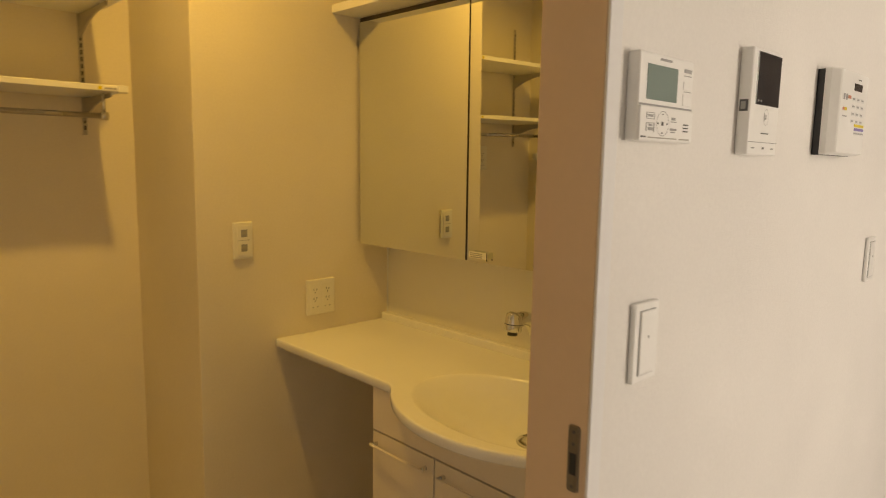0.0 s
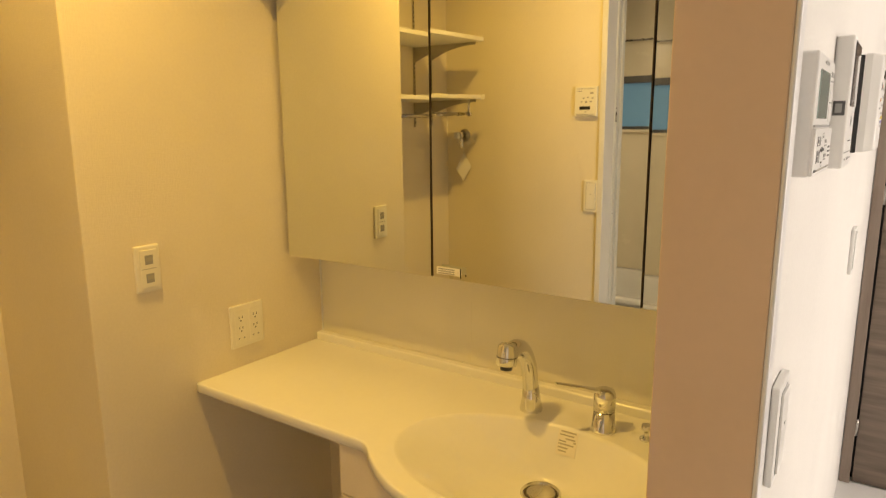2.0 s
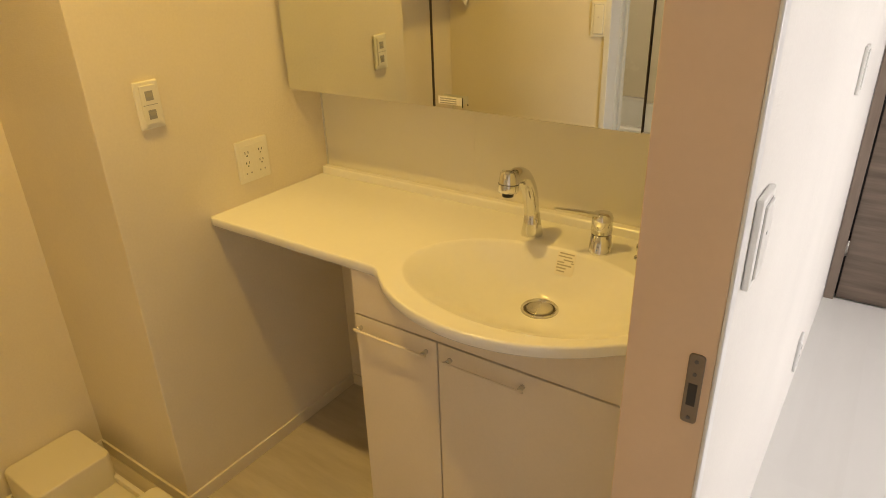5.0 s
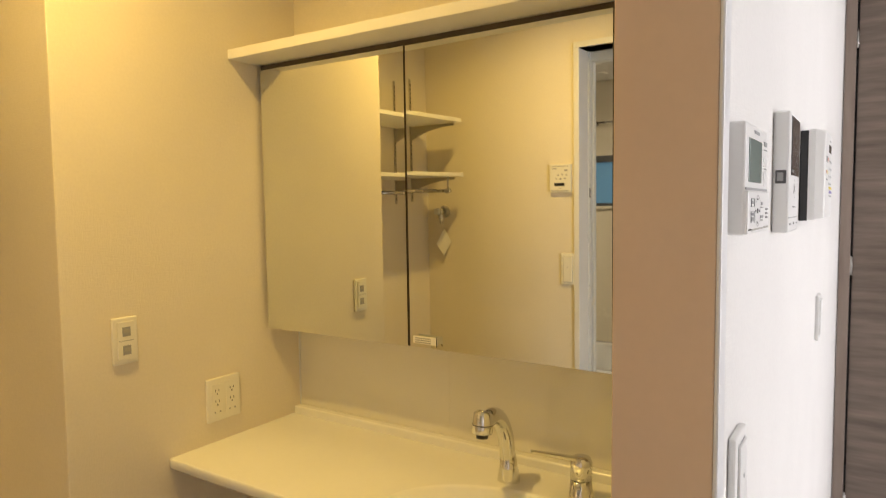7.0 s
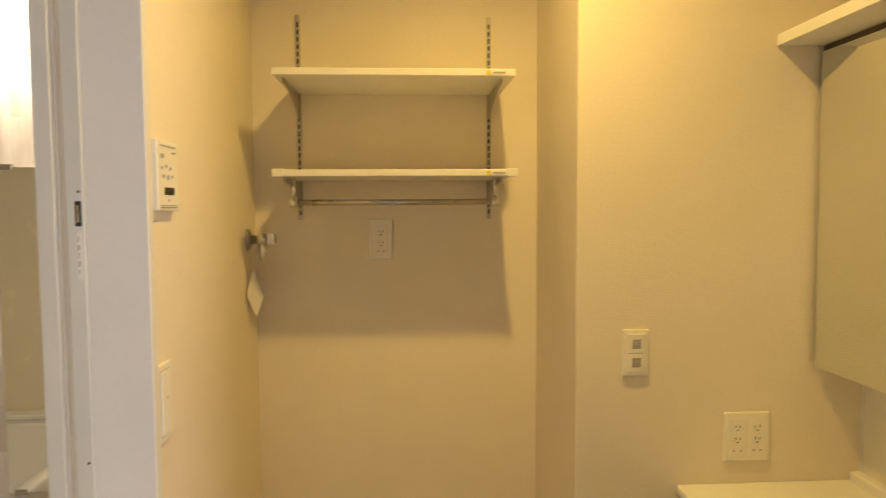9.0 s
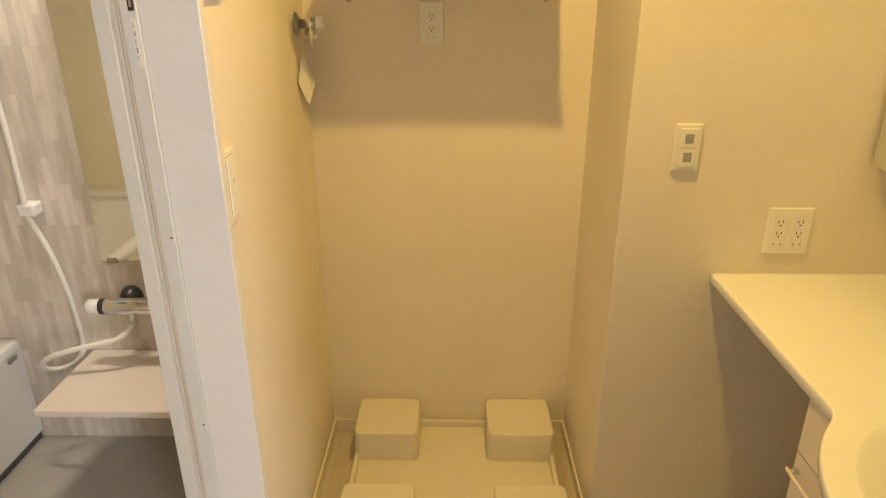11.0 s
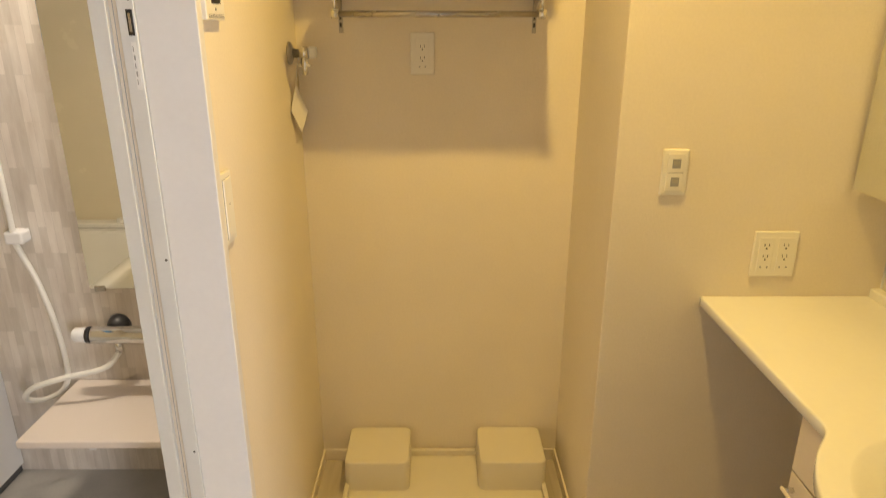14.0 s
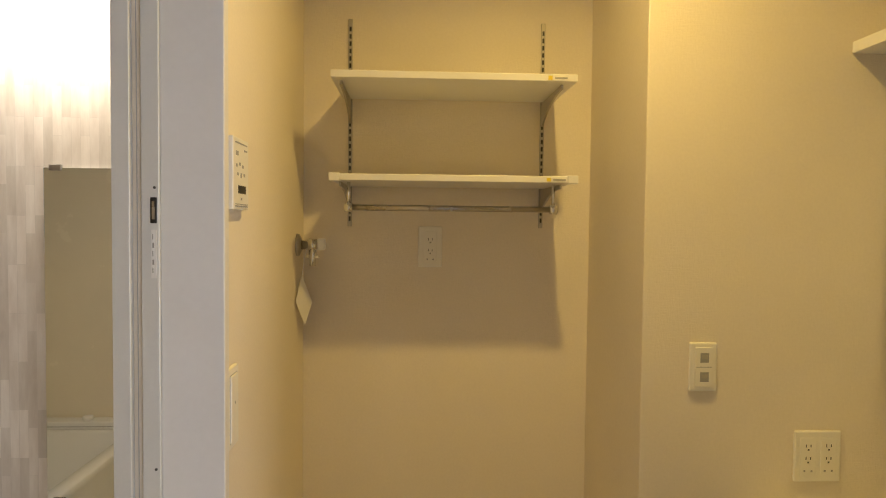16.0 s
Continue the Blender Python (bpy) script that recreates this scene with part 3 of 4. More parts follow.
for u0, u1, v0, v1 in ((0.115, 0.139, 0.0735, 0.0850), (0.115, 0.139, 0.0515, 0.0675)):
    part("key", boxes((u0, u1, yf - 0.0012, yf + 0.001, v0, v1), bevel=0.0008), M_PANELWHITE, body)
bars(flap, M_GREY, [(0.016, 0.036, 0.0365, 0.0372), (0.016, 0.036, 0.0285, 0.0292), (0.016, 0.0167, 0.0285, 0.0372), (0.0353, 0.036, 0.0285, 0.0372), (0.020, 0.032, 0.0315, 0.0345), (0.016, 0.036, 0.0235, 0.0240), (0.016, 0.0167, 0.0125, 0.0240), (0.0353, 0.036, 0.0125, 0.0240), (0.023, 0.030, 0.0195, 0.0225), (0.021, 0.033, 0.0140, 0.0180), (0.082, 0.092, 0.0300, 0.0335), (0.080, 0.096, 0.0272, 0.0282), (0.080, 0.096, 0.0160, 0.0190), (0.082, 0.092, 0.0130, 0.0145)], ("y", yf - 0.003))
bars(flap, M_DARKGREY, [(0.116, 0.130, 0.0245, 0.0262), (0.116, 0.130, 0.0200, 0.0217), (0.116, 0.130, 0.0155, 0.0172), (0.004, 0.010, 0.0045, 0.0065), (0.012, 0.016, 0.0045, 0.0065)], ("y", yf - 0.003))
bars(flap, M_PRINT, [(0.022, 0.098, 0.0042, 0.0058), (0.106, 0.134, 0.0042, 0.0060)], ("y", yf - 0.003))
part("dial_ring", hoop(0.058, 0.0240, 0.0165, 0.0165, 0.0008, yf - 0.0037), M_GREY, flap)
bars(flap, M_DARKGREY, [(0.0568, 0.0592, 0.0355, 0.0372), (0.0568, 0.0592, 0.0108, 0.0125), (0.0450, 0.0466, 0.0228, 0.0252), (0.0694, 0.0710, 0.0228, 0.0252), (0.0560, 0.0600, 0.0215, 0.0265)], ("y", yf - 0.003))
hang(rc, 0.817, 1.378)

yi = -0.022
ic = thing("intercom", (0, 0, 0), "white video intercom with a tall dark screen", "intercom")
body = part("case", boxes((0, 0.122, yi, 0, 0, 0.174), bevel=0.0035, seg=3), M_PANELWHITE, ic)
part("screen", boxes((0.018, 0.116, yi - 0.0012, yi + 0.001, 0.083, 0.168), bevel=0.0008), M_SCREEN, body, "dark glossy screen")
part("side_button", boxes((-0.0012, 0.002, yi + 0.004, yi + 0.018, 0.071, 0.090), bevel=0.0006), M_DARKGREY, body, "dark side button")
part("side_button_cap", boxes((-0.0022, -0.0010, yi + 0.0075, yi + 0.0155, 0.0745, 0.0865), bevel=0.0004), M_GREY, body)
part("call_button", hoop(0.066, 0.064, 0.011, 0.0135, 0.0007, yi - 0.0006), M_GREY, body)
bars(body, M_GREY, [(0.0655, 0.0665, 0.060, 0.068), (0.0600, 0.0605, 0.057, 0.071)], ("y", yi))
bars(body, M_DARKGREY, [(0.050, 0.080, 0.0360, 0.0376)], ("y", yi))
bars(body, M_GREY, [(0.002, 0.120, 0.0212, 0.0222), (0.014, 0.026, 0.0110, 0.0130), (0.098, 0.108, 0.0110, 0.0130)], ("y", yi))
bars(body, M_DARKGREY, [(0.060, 0.066, 0.0105, 0.0140)], ("y", yi))
for k in range(2):
    part("lens", tube(bmesh.new(), [(0.026 + 0.012 * k, yi, 0.0895), (0.026 + 0.012 * k, yi - 0.0018, 0.0895)], 0.0022, 10), M_GREY, body)
hang(ic, 1.158, 1.367)

al = thing("alarm_panel", (0, 0, 0), "white alarm keypad on a black back box", "alarm panel")
part("back_box", boxes((0.002, 0.204, -0.0145, 0, 0.0, 0.172), bevel=0.0015), M_BLACK, al, "black back box")
bm = bmesh.new()
loft(bm, [[(x, y, z) for x, z, _ in rounded(g, 0.206 - g, 0.001 + g * 0.3, 0.174 - g * 0.3, 0.004, 0, 4)] for y, g in ((-0.0145, 0.0), (-0.026, 0.0005), (-0.040, 0.011), (-0.0425, 0.014))], smooth=False)
body = part("case", bm, M_PANELWHITE, al)
ya = -0.0425
part("display", boxes((0.096, 0.150, ya - 0.001, ya + 0.001, 0.134, 0.149), bevel=0.0006), M_SCREEN, body, "small dark display")
bars(body, M_DARKGREY, [(0.120, 0.140, 0.1565, 0.1585)], ("y", ya))
bars(body, M_GREY, [(0.092 + 0.030 * i, 0.106 + 0.030 * i, 0.115 - 0.0150 * j, 0.1185 - 0.0150 * j) for i in range(3) for j in range(4)] + [(0.030, 0.038, 0.112, 0.124), (0.046, 0.054, 0.112, 0.124), (0.030, 0.058, 0.078, 0.0805)], ("y", ya))
for i in range(3):
    for j in range(4):
        part("key", boxes((0.090 + 0.030 * i, 0.112 + 0.030 * i, ya - 0.0006, ya + 0.001, 0.1128 - 0.0150 * j, 0.1208 - 0.0150 * j), bevel=0.0004), M_WHITE, body)
bars(body, M_RED, [(0.060, 0.078, 0.116, 0.122), (0.030, 0.040, 0.091, 0.097)], ("y", ya))
bars(body, M_YELLOW, [(0.041, 0.056, 0.091, 0.097), (0.118, 0.186, 0.0610, 0.0665)], ("y", ya))
bars(body, M_PURPLE, [(0.118, 0.186, 0.0530, 0.0585)], ("y", ya))
bars(body, M_GREY, [(0.118, 0.186, 0.0460, 0.0490)], ("y", ya))
hang(al, 1.530, 1.375)


# ---- wall plates ----
def plate_thing(name, face, u, z, label, category, normal):
    """The base of a wall plate. normal: 'y-' or 'x+'; face: the wall's coordinate."""
    return thing(name, (u, face, z) if normal == "y-" else (face, u, z), label, category)


def slab(normal, face, u0, u1, d0, d1, z0, z1, bevel=0.0):
    """A box standing d0 to d1 in front of a wall."""
    if normal == "y-":
        return boxes((u0, u1, face - d1, face - d0, z0, z1), bevel=bevel)
    return boxes((face + d0, face + d1, u0, u1, z0, z1), bevel=bevel)


def socket(parent, normal, face, u, z, d):
    """Two blade slots and an earth hole."""
    for du in (-0.0052, 0.0052):
        part("slot", slab(normal, face, u + du - 0.0009, u + du + 0.0009, d - 0.001, d + 0.0006, z, z + 0.0062), M_DARKGREY, parent)
    part("earth_hole", slab(normal, face, u - 0.0018, u + 0.0018, d - 0.001, d + 0.0006, z - 0.0075, z - 0.004), M_DARKGREY, parent)


# telephone and aerial plate on the boxed wall
t = plate_thing("phone_plate", YP, 0.9355, 1.1145, "white wall plate with two grey phone jacks", "wall plate", "y-")
p = part("plate", slab("y-", YP, 0.9055, 0.9665, 0, 0.008, 1.0605, 1.1675, 0.0035), M_PLATE, t)
part("insert", slab("y-", YP, 0.9165, 0.9555, 0.008, 0.0115, 1.0725, 1.1575, 0.001), M_PLATE, t)
part("joint", slab("y-", YP, 0.9185, 0.9535, 0.011, 0.0119, 1.1140, 1.1152), M_GREY, p)
for z in (1.1245, 1.0825):
    j = part("jack", slab("y-", YP, 0.9275, 0.9465, 0.011, 0.0122, z, z + 0.021), M_GREY, t, "grey jack opening")
    part("jack_door", slab("y-", YP, 0.9305, 0.9435, 0.012, 0.0135, z + 0.008, z + 0.016), M_PRINT, j)

# double socket plate
t = plate_thing("double_socket", YP, 1.1965, 0.9135, "white four-way socket plate above the counter", "socket", "y-")
p = part("plate", slab("y-", YP, 1.1455, 1.2515, 0, 0.008, 0.8585, 0.9725, 0.0035), M_PLATE, t)
for u in (1.1765, 1.2225):
    part("insert", slab("y-", YP, u - 0.018, u + 0.018, 0.007, 0.0090, 0.8715, 0.9575, 0.001), M_PLATE, t)
    for z in (0.9365, 0.9085):
        socket(t, "y-", YP, u, z, 0.0090)
    for du in (-0.008, 0.008):
        part("earth_terminal", slab("y-", YP, u + du - 0.002, u + du + 0.002, 0.0085, 0.0096, 0.8815, 0.8855), M_GREY, t)

# alcove socket
t = plate_thing("wall_socket", 0.0, 0.3525, 1.355, "white twin socket inside the washer alcove", "socket", "y-")
part("plate", slab("y-", 0.0, 0.319, 0.386, 0, 0.0075, 1.298, 1.412, 0.003), M_PLATE, t)
part("insert", slab("y-", 0.0, 0.334, 0.371, 0.007, 0.0090, 1.313, 1.397, 0.001), M_PLATE, t)
for z in (1.373, 1.342):
    socket(t, "y-", 0.0, 0.3525, z, 0.0090)
for du in (-0.008, 0.008):
    part("earth_terminal", slab("y-", 0.0, 0.3525 + du - 0.002, 0.3525 + du + 0.002, 0.0085, 0.0096, 1.318, 1.322), M_GREY, t)

# low socket on the living room wall
t = thing("wall_socket", (0, 0, 0), "white socket plate low on the living room wall", "socket")
part("plate", slab("y-", 0.0, 0, 0.070, 0, 0.009, 0, 0.118, 0.003), M_WHITE, t)
part("insert", slab("y-", 0.0, 0.016, 0.054, 0.008, 0.0105, 0.016, 0.102, 0.001), M_WHITE, t)
for z in (0.078, 0.044):
    socket(t, "y-", 0.0, 0.035, z, 0.0105)
hang(t, 2.16, 0.135)

# bath dryer remote and switch on the left wall
t = plate_thing("bath_remote", 0.0, -0.71, 1.4390, "white bath dryer control with tiny display", "control panel", "x+")
p = part("case", slab("x+", 0.0, -0.757, -0.660, 0, 0.014, 1.4390, 1.5580, 0.002), M_PLATE, t)
part("display", slab("x+", 0.0, -0.728, -0.682, 0.0135, 0.0148, 1.4660, 1.4790), M_BLACK, t, "small black display")
bars(p, M_GREY, [(-0.745, -0.672, 1.5480, 1.5500), (-0.690, -0.672, 1.5380, 1.5410), (-0.742, -0.728, 1.5280, 1.5350), (-0.742, -0.734, 1.5090, 1.5140), (-0.722, -0.714, 1.5120, 1.5170), (-0.703, -0.695, 1.5090, 1.5140), (-0.735, -0.726, 1.4950, 1.5000), (-0.714, -0.706, 1.4920, 1.5000), (-0.694, -0.687, 1.4950, 1.5000), (-0.712, -0.706, 1.4550, 1.4590), (-0.748, -0.668, 1.4435, 1.4455), (-0.748, -0.668, 1.4475, 1.4485)], ("x", 0.014))


def switch(t, normal, face, u0, z0, z1, mat):
    """A bevelled plate with a rocker set in a dark joint."""
    part("plate", slab(normal, face, u0, u0 + 0.066, 0, 0.009, z0, z1, 0.003), mat, t)
    part("joint", slab(normal, face, u0 + 0.0115, u0 + 0.0545, 0.0085, 0.0094, z0 + 0.0105, z1 - 0.0105), M_GREY, t)
    part("rocker", slab(normal, face, u0 + 0.013, u0 + 0.053, 0.008, 0.012, z0 + 0.012, z1 - 0.012, 0.0015), mat, t)
    part("marker", slab(normal, face, u0 + 0.031, u0 + 0.035, 0.0115, 0.0124, (z0 + z1) / 2 + 0.006, (z0 + z1) / 2 + 0.010), M_GREY, t)


t = thing("light_switch", (0.0, -0.740, 1.045), "white rocker switch beside the bath doorway", "switch")
switch(t, "x+", 0.0, -0.773, 1.045, 1.179, M_PLATE)
for x, z, lab in ((0.858, 1.039, "white rocker switch beside the washroom entrance"), (2.005, 1.056, "white rocker switch along the living room wall")):
    t = thing("light_switch", (0, 0, 0), lab, "switch")
    switch(t, "y-", 0.0, 0.0, 0.0, 0.116, M_PANELWHITE)
    hang(t, x, z)


# ---- washer alcove: shelf, tap, pan ----
shelf = thing("wall_shelf", (0.4, -0.01, 1.4), "white two-board wall shelf on slotted rails with hanging rod", "shelf")
for x in (0.128, 0.662):
    r = part("rail", boxes((x - 0.0058, x + 0.0058, -0.006, -0.0005, 1.410, 1.979), bevel=0.001), M_RAIL, shelf, "slotted metal rail")
    for k in range(27):
        z = 1.425 + 0.020 * k
        part("slot", boxes((x - 0.0027, x + 0.0027, -0.0066, -0.0055, z, z + 0.0125)), M_BLACK, r)
    for z in (1.760, 1.519):
        bm = bmesh.new()
        n = 12
        upper = [(-0.006 - 0.241 * k / n, z - 0.001) for k in range(n + 1)]
        lower = [(-0.006 - 0.241 * k / n, z - 0.012 - 0.055 * (1 - k / n) ** 2.2) for k in range(n + 1)]
        sides = []
        for dx in (-0.0025, 0.0025):
            sides.append([[bm.verts.new((x + dx, y, zz)) for y, zz in row] for row in (upper, lower)])
        for s in sides:
            for k in range(n):
                bm.faces.new((s[0][k], s[0][k + 1], s[1][k + 1], s[1][k]))
        for row in (0, 1):
            for k in range(n):
                bm.faces.new((sides[0][row][k], sides[0][row][k + 1], sides[1][row][k + 1], sides[1][row][k]))
        for k in (0, n):
            bm.faces.new((sides[0][0][k], sides[1][0][k], sides[1][1][k], sides[0][1][k]))
        part("bracket", bm, M_RAIL, shelf, "curved metal bracket")
for z0, z1 in ((1.761, 1.778), (1.520, 1.536)):
    b = part("board", boxes((0.107, 0.693, -0.275, -0.0065, z0, z1), bevel=0.0015), M_SHELF, shelf, "white melamine board")
    part("sticker", boxes((0.622, 0.632, -0.2757, -0.2748, z0 + 0.003, z1 - 0.004)), M_YELLOW, b, "small yellow sticker")
    part("sticker", boxes((0.632, 0.672, -0.2757, -0.2748, z0 + 0.003, z1 - 0.004)), M_PAPERTAG, b)
    part("print_bar", boxes((0.638, 0.668, -0.2762, -0.2754, (z0 + z1) / 2 - 0.003, (z0 + z1) / 2 + 0.001)), M_GREY, b)
for x in (0.104, 0.672):
    part("end_cap", boxes((x, x + 0.026, -0.279, -0.255, 1.518, 1.538), bevel=0.002), M_SHELF, shelf)
part("rod", tube(bmesh.new(), [(0.142, -0.222, 1.457), (0.655, -0.222, 1.457)], 0.0075), M_STEEL, shelf, "steel hanging rod")
for x in (0.146, 0.650):
    part("rod_hanger", tube(bmesh.new(), [(x, -0.222, 1.519), (x, -0.222, 1.463)], 0.0045, 12), M_CHROME, shelf)
    part("rod_collar", tube(bmesh.new(), [(x - 0.009, -0.222, 1.457), (x + 0.009, -0.222, 1.457)], 0.0115, 16), M_CHROME, shelf)

wt = thing("washer_tap", (0, -0.10, 1.36), "chrome washing machine tap with a white handle", "tap")
part("rosette", tube(bmesh.new(), [(0.0, -0.10, 1.36), (0.006, -0.10, 1.36), (0.012, -0.10, 1.36)], 0.026, 24, radii=[0.027, 0.026, 0.016]), M_STEEL, wt)
part("body", tube(bmesh.new(), [(0.01, -0.10, 1.36), (0.03, -0.10, 1.36), (0.034, -0.10, 1.36), (0.055, -0.10, 1.36)], 0.012, 20, radii=[0.011, 0.011, 0.016, 0.015]), M_CHROME, wt)
part("nozzle", tube(bmesh.new(), [(0.044, -0.10, 1.355), (0.044, -0.105, 1.335), (0.044, -0.107, 1.328), (0.044, -0.108, 1.310)], 0.01, 20, radii=[0.012, 0.012, 0.009, 0.008]), M_CHROME, wt)
part("clip_wing", boxes((0.026, 0.062, -0.112, -0.100, 1.330, 1.334), bevel=0.001), M_CHROME, wt)
part("handle", boxes((0.056, 0.078, -0.112, -0.088, 1.348, 1.376), bevel=0.005, seg=3), M_WHITE, wt, "white tap handle")

wt.scale = (0.95, 1.1, 1.1)

tag = thing("paper_tag", (0.012, -0.11, 1.20), "white paper tag hanging below the washer tap", "tag")
bm = bmesh.new()
pts = [(0.014, -0.104, 1.280), (0.036, -0.072, 1.206), (0.022, -0.106, 1.150), (0.004, -0.138, 1.216)]
front = [bm.verts.new(p) for p in pts]
back = [bm.verts.new((p[0] - 0.0008, p[1] + 0.0004, p[2])) for p in pts]
bm.faces.new(front)
bm.faces.new(list(reversed(back)))
for k in range(4):
    bm.faces.new((front[k], back[k], back[(k + 1) % 4], front[(k + 1) % 4]))
part("card", bm, M_PAPERTAG, tag)
part("string", tube(bmesh.new(), [(0.014, -0.105, 1.278), (0.020, -0.103, 1.325), (0.026, -0.10, 1.352)], 0.0008, 6), M_WHITE, tag)

PX0, PX1, PY0, PY1 = 0.099, 0.738, -0.602, -0.010
pan = thing("washing_machine_pan", (0.4225, -0.3, 0), "ivory raised-corner washing machine pan with drain", "drain pan")
part("tray", boxes((PX0 + 0.004, PX1 - 0.004, PY0 + 0.004, PY1 - 0.004, 0.0, 0.030), bevel=0.004, seg=3), M_PAN, pan)
for r in ((PX0, PX0 + 0.014, PY0 + 0.2, PY1 - 0.17, 0.03, 0.052), (PX1 - 0.014, PX1, PY0 + 0.2, PY1 - 0.17, 0.03, 0.052), (PX0 + 0.2, PX1 - 0.2, PY1 - 0.014, PY1, 0.03, 0.052)):
    part("rim", boxes(r, bevel=0.003), M_PAN, pan)
for x0, x1, y0, y1, top in ((PX0, 0.309, PY0, -0.408, 0.126), (0.531, PX1, PY0, -0.408, 0.126), (PX0, 0.304, -0.200, -0.003, 0.134), (0.526, PX1, -0.200, -0.003, 0.134)):
    bm = bmesh.new()
    loft(bm, [rounded(x0, x1, y0, y1, 0.022, 0.001), rounded(x0, x1, y0, y1, 0.022, 0.030), rounded(x0 + 0.001, x1 - 0.001, y0 + 0.001, y1 - 0.001, 0.022, top - 0.005),
              rounded(x0 + 0.0025, x1 - 0.0025, y0 + 0.0025, y1 - 0.0025, 0.021, top - 0.0015), rounded(x0 + 0.0055, x1 - 0.0055, y0 + 0.0055, y1 - 0.0055, 0.019, top)])
    part("corner_block", bm, M_PAN, pan)
DX, DYY = 0.419, -0.508
part("sump", boxes((0.316, 0.524, PY0 + 0.006, -0.44, 0.0302, 0.034), bevel=0.0015), M_PAN, pan)
cover = part("drain_cover", tube(bmesh.new(), [(DX, DYY, 0.034), (DX, DYY, 0.038), (DX, DYY, 0.0395)], 0.07, 40, radii=[0.071, 0.071, 0.069]), M_PAN, pan)
ring = bmesh.new()
for k in range(48):
    a0, a1 = 2 * math.pi * k / 48, 2 * math.pi * (k + 1) / 48
    q = [(DX + r * math.cos(a), DYY + r * math.sin(a), 0.0350) for r, a in ((0.071, a0), (0.071, a1), (0.0735, a1), (0.0735, a0))]
    ring.faces.new([ring.verts.new(p) for p in q])
part("drain_gap", ring, M_CABDARK, pan)
for k in range(26):
    if 4 < k < 9:
        continue
    a = 2 * math.pi * k / 26
    bm = boxes((0.026, 0.041, -0.0022, 0.0022, 0.0385, 0.0402))
    bmesh.ops.transform(bm, matrix=Matrix.Translation((DX, DYY, 0)) @ Matrix.Rotation(a, 4, "Z"), verts=bm.verts)
    part("drain_slot", bm, M_BLACK, cover)
part("elbow_collar", tube(bmesh.new(), [(DX, DYY, 0.039), (DX, DYY, 0.058)], 0.021, 24, radii=[0.022, 0.020]), M_WHITE, pan)
pipe = part("elbow_pipe", tube(bmesh.new(), bend([(DX, DYY, 0.050), (DX - 0.002, DYY + 0.003, 0.070), (DX - 0.008, DYY + 0.014, 0.088), (DX - 0.014, DYY + 0.026, 0.098)]), 0.017, 20), M_WHITE, pan, "white drain elbow")
for dx in (-0.010, 0.010):
    part("clip_prong", tube(bmesh.new(), [(DX - 0.014 + dx, DYY + 0.026, 0.094), (DX - 0.017 + dx * 1.3, DYY + 0.032, 0.116)], 0.0045, 10, radii=[0.006, 0.0035]), M_WHITE, pipe)


# ---- vanity ----
van = thing("vanity_cabinet", (1.25, -1.27, 0), "pale pinkish two-door vanity cabinet under the basin", "cabinet")
CF, CY0, CY1 = 1.043, -1.612, -0.914
for y0, y1 in ((CY1 - 0.018, CY1), (CY0, CY0 + 0.018)):
    part("side_panel", boxes((CF + 0.020, XR - 0.004, y0, y1, 0.0, 0.778), bevel=0.001), M_CABINET, van)
part("base_panel", boxes((CF + 0.020, XR - 0.004, CY0 + 0.018, CY1 - 0.018, 0.06, 0.078)), M_CABINET, van)
part("back_panel", boxes((XR - 0.012, XR - 0.004, CY0 + 0.018, CY1 - 0.018, 0.078, 0.70)), M_CABINET, van)
part("kick", boxes((CF + 0.05, CF + 0.065, CY0 + 0.018, CY1 - 0.018, 0.0, 0.06)), M_CABINET, van)
part("top_panel", boxes((CF, CF + 0.019, CY0, CY1, 0.666, 0.734), (CF, CF + 0.019, -1.068, CY1, 0.734, 0.778), (CF, CF + 0.019, CY0, -1.525, 0.734, 0.778), (CF, CF + 0.019, -1.525, -1.47, 0.734, 0.764), (CF, CF + 0.019, -1.47, -1.42, 0.734, 0.749)), M_CABINET, van)
for y0, y1, h0, h1 in ((-1.141, CY1, -1.114, -0.930), (CY0, -1.145, -1.347, -1.176)):
    d = part("door", boxes((CF, CF + 0.019, y0, y1, 0.065, 0.661), bevel=0.0012), M_CABINET, van)
    hz = 0.630
    part("handle", tube(bmesh.new(), bend([(CF + 0.001, h0, hz), (CF - 0.014, h0 + 0.001, hz), (CF - 0.018, h0 + 0.006, hz), (CF - 0.018, h1 - 0.006, hz), (CF - 0.014, h1 - 0.001, hz), (CF + 0.001, h1, hz)], 5), 0.0033, 12), M_CABINET, d, "slim bar handle")
    for y in (h0, h1):
        part("handle_tip", tube(bmesh.new(), [(CF, y, hz), (CF - 0.016, y, hz)], 0.0055, 12), M_CHROME, d)

# counter with a moulded basin
CT = 0.804
BC, BR, BYC = 1.292, 0.375, -1.27
EC = Vector((1.142, -1.292))
EA, EB = 0.180, 0.268
DRN = Vector((1.225, -1.290))


def front_x(y):
    """The counter's front: straight, then bulging round the basin with a soft inner corner."""
    d = BR * BR - (y - BYC) ** 2
    arc = BC - math.sqrt(d) if d > 0 else 2.0
    k = 0.022
    h = max(k - abs(1.038 - arc), 0) / k
    return min(1.038, arc) + h * h * k * 0.25 if abs(1.038 - arc) > k else min(1.038, arc) - h * h * k * 0.25


CE0, CE1 = -1.618, YP - 0.001
ys = [CE1 + (CE0 - CE1) * k / 130 for k in range(131)]
outline = [Vector((XR - 0.018, CE1)), *[Vector((front_x(y), y)) for y in ys], Vector((XR - 0.018, CE0))]


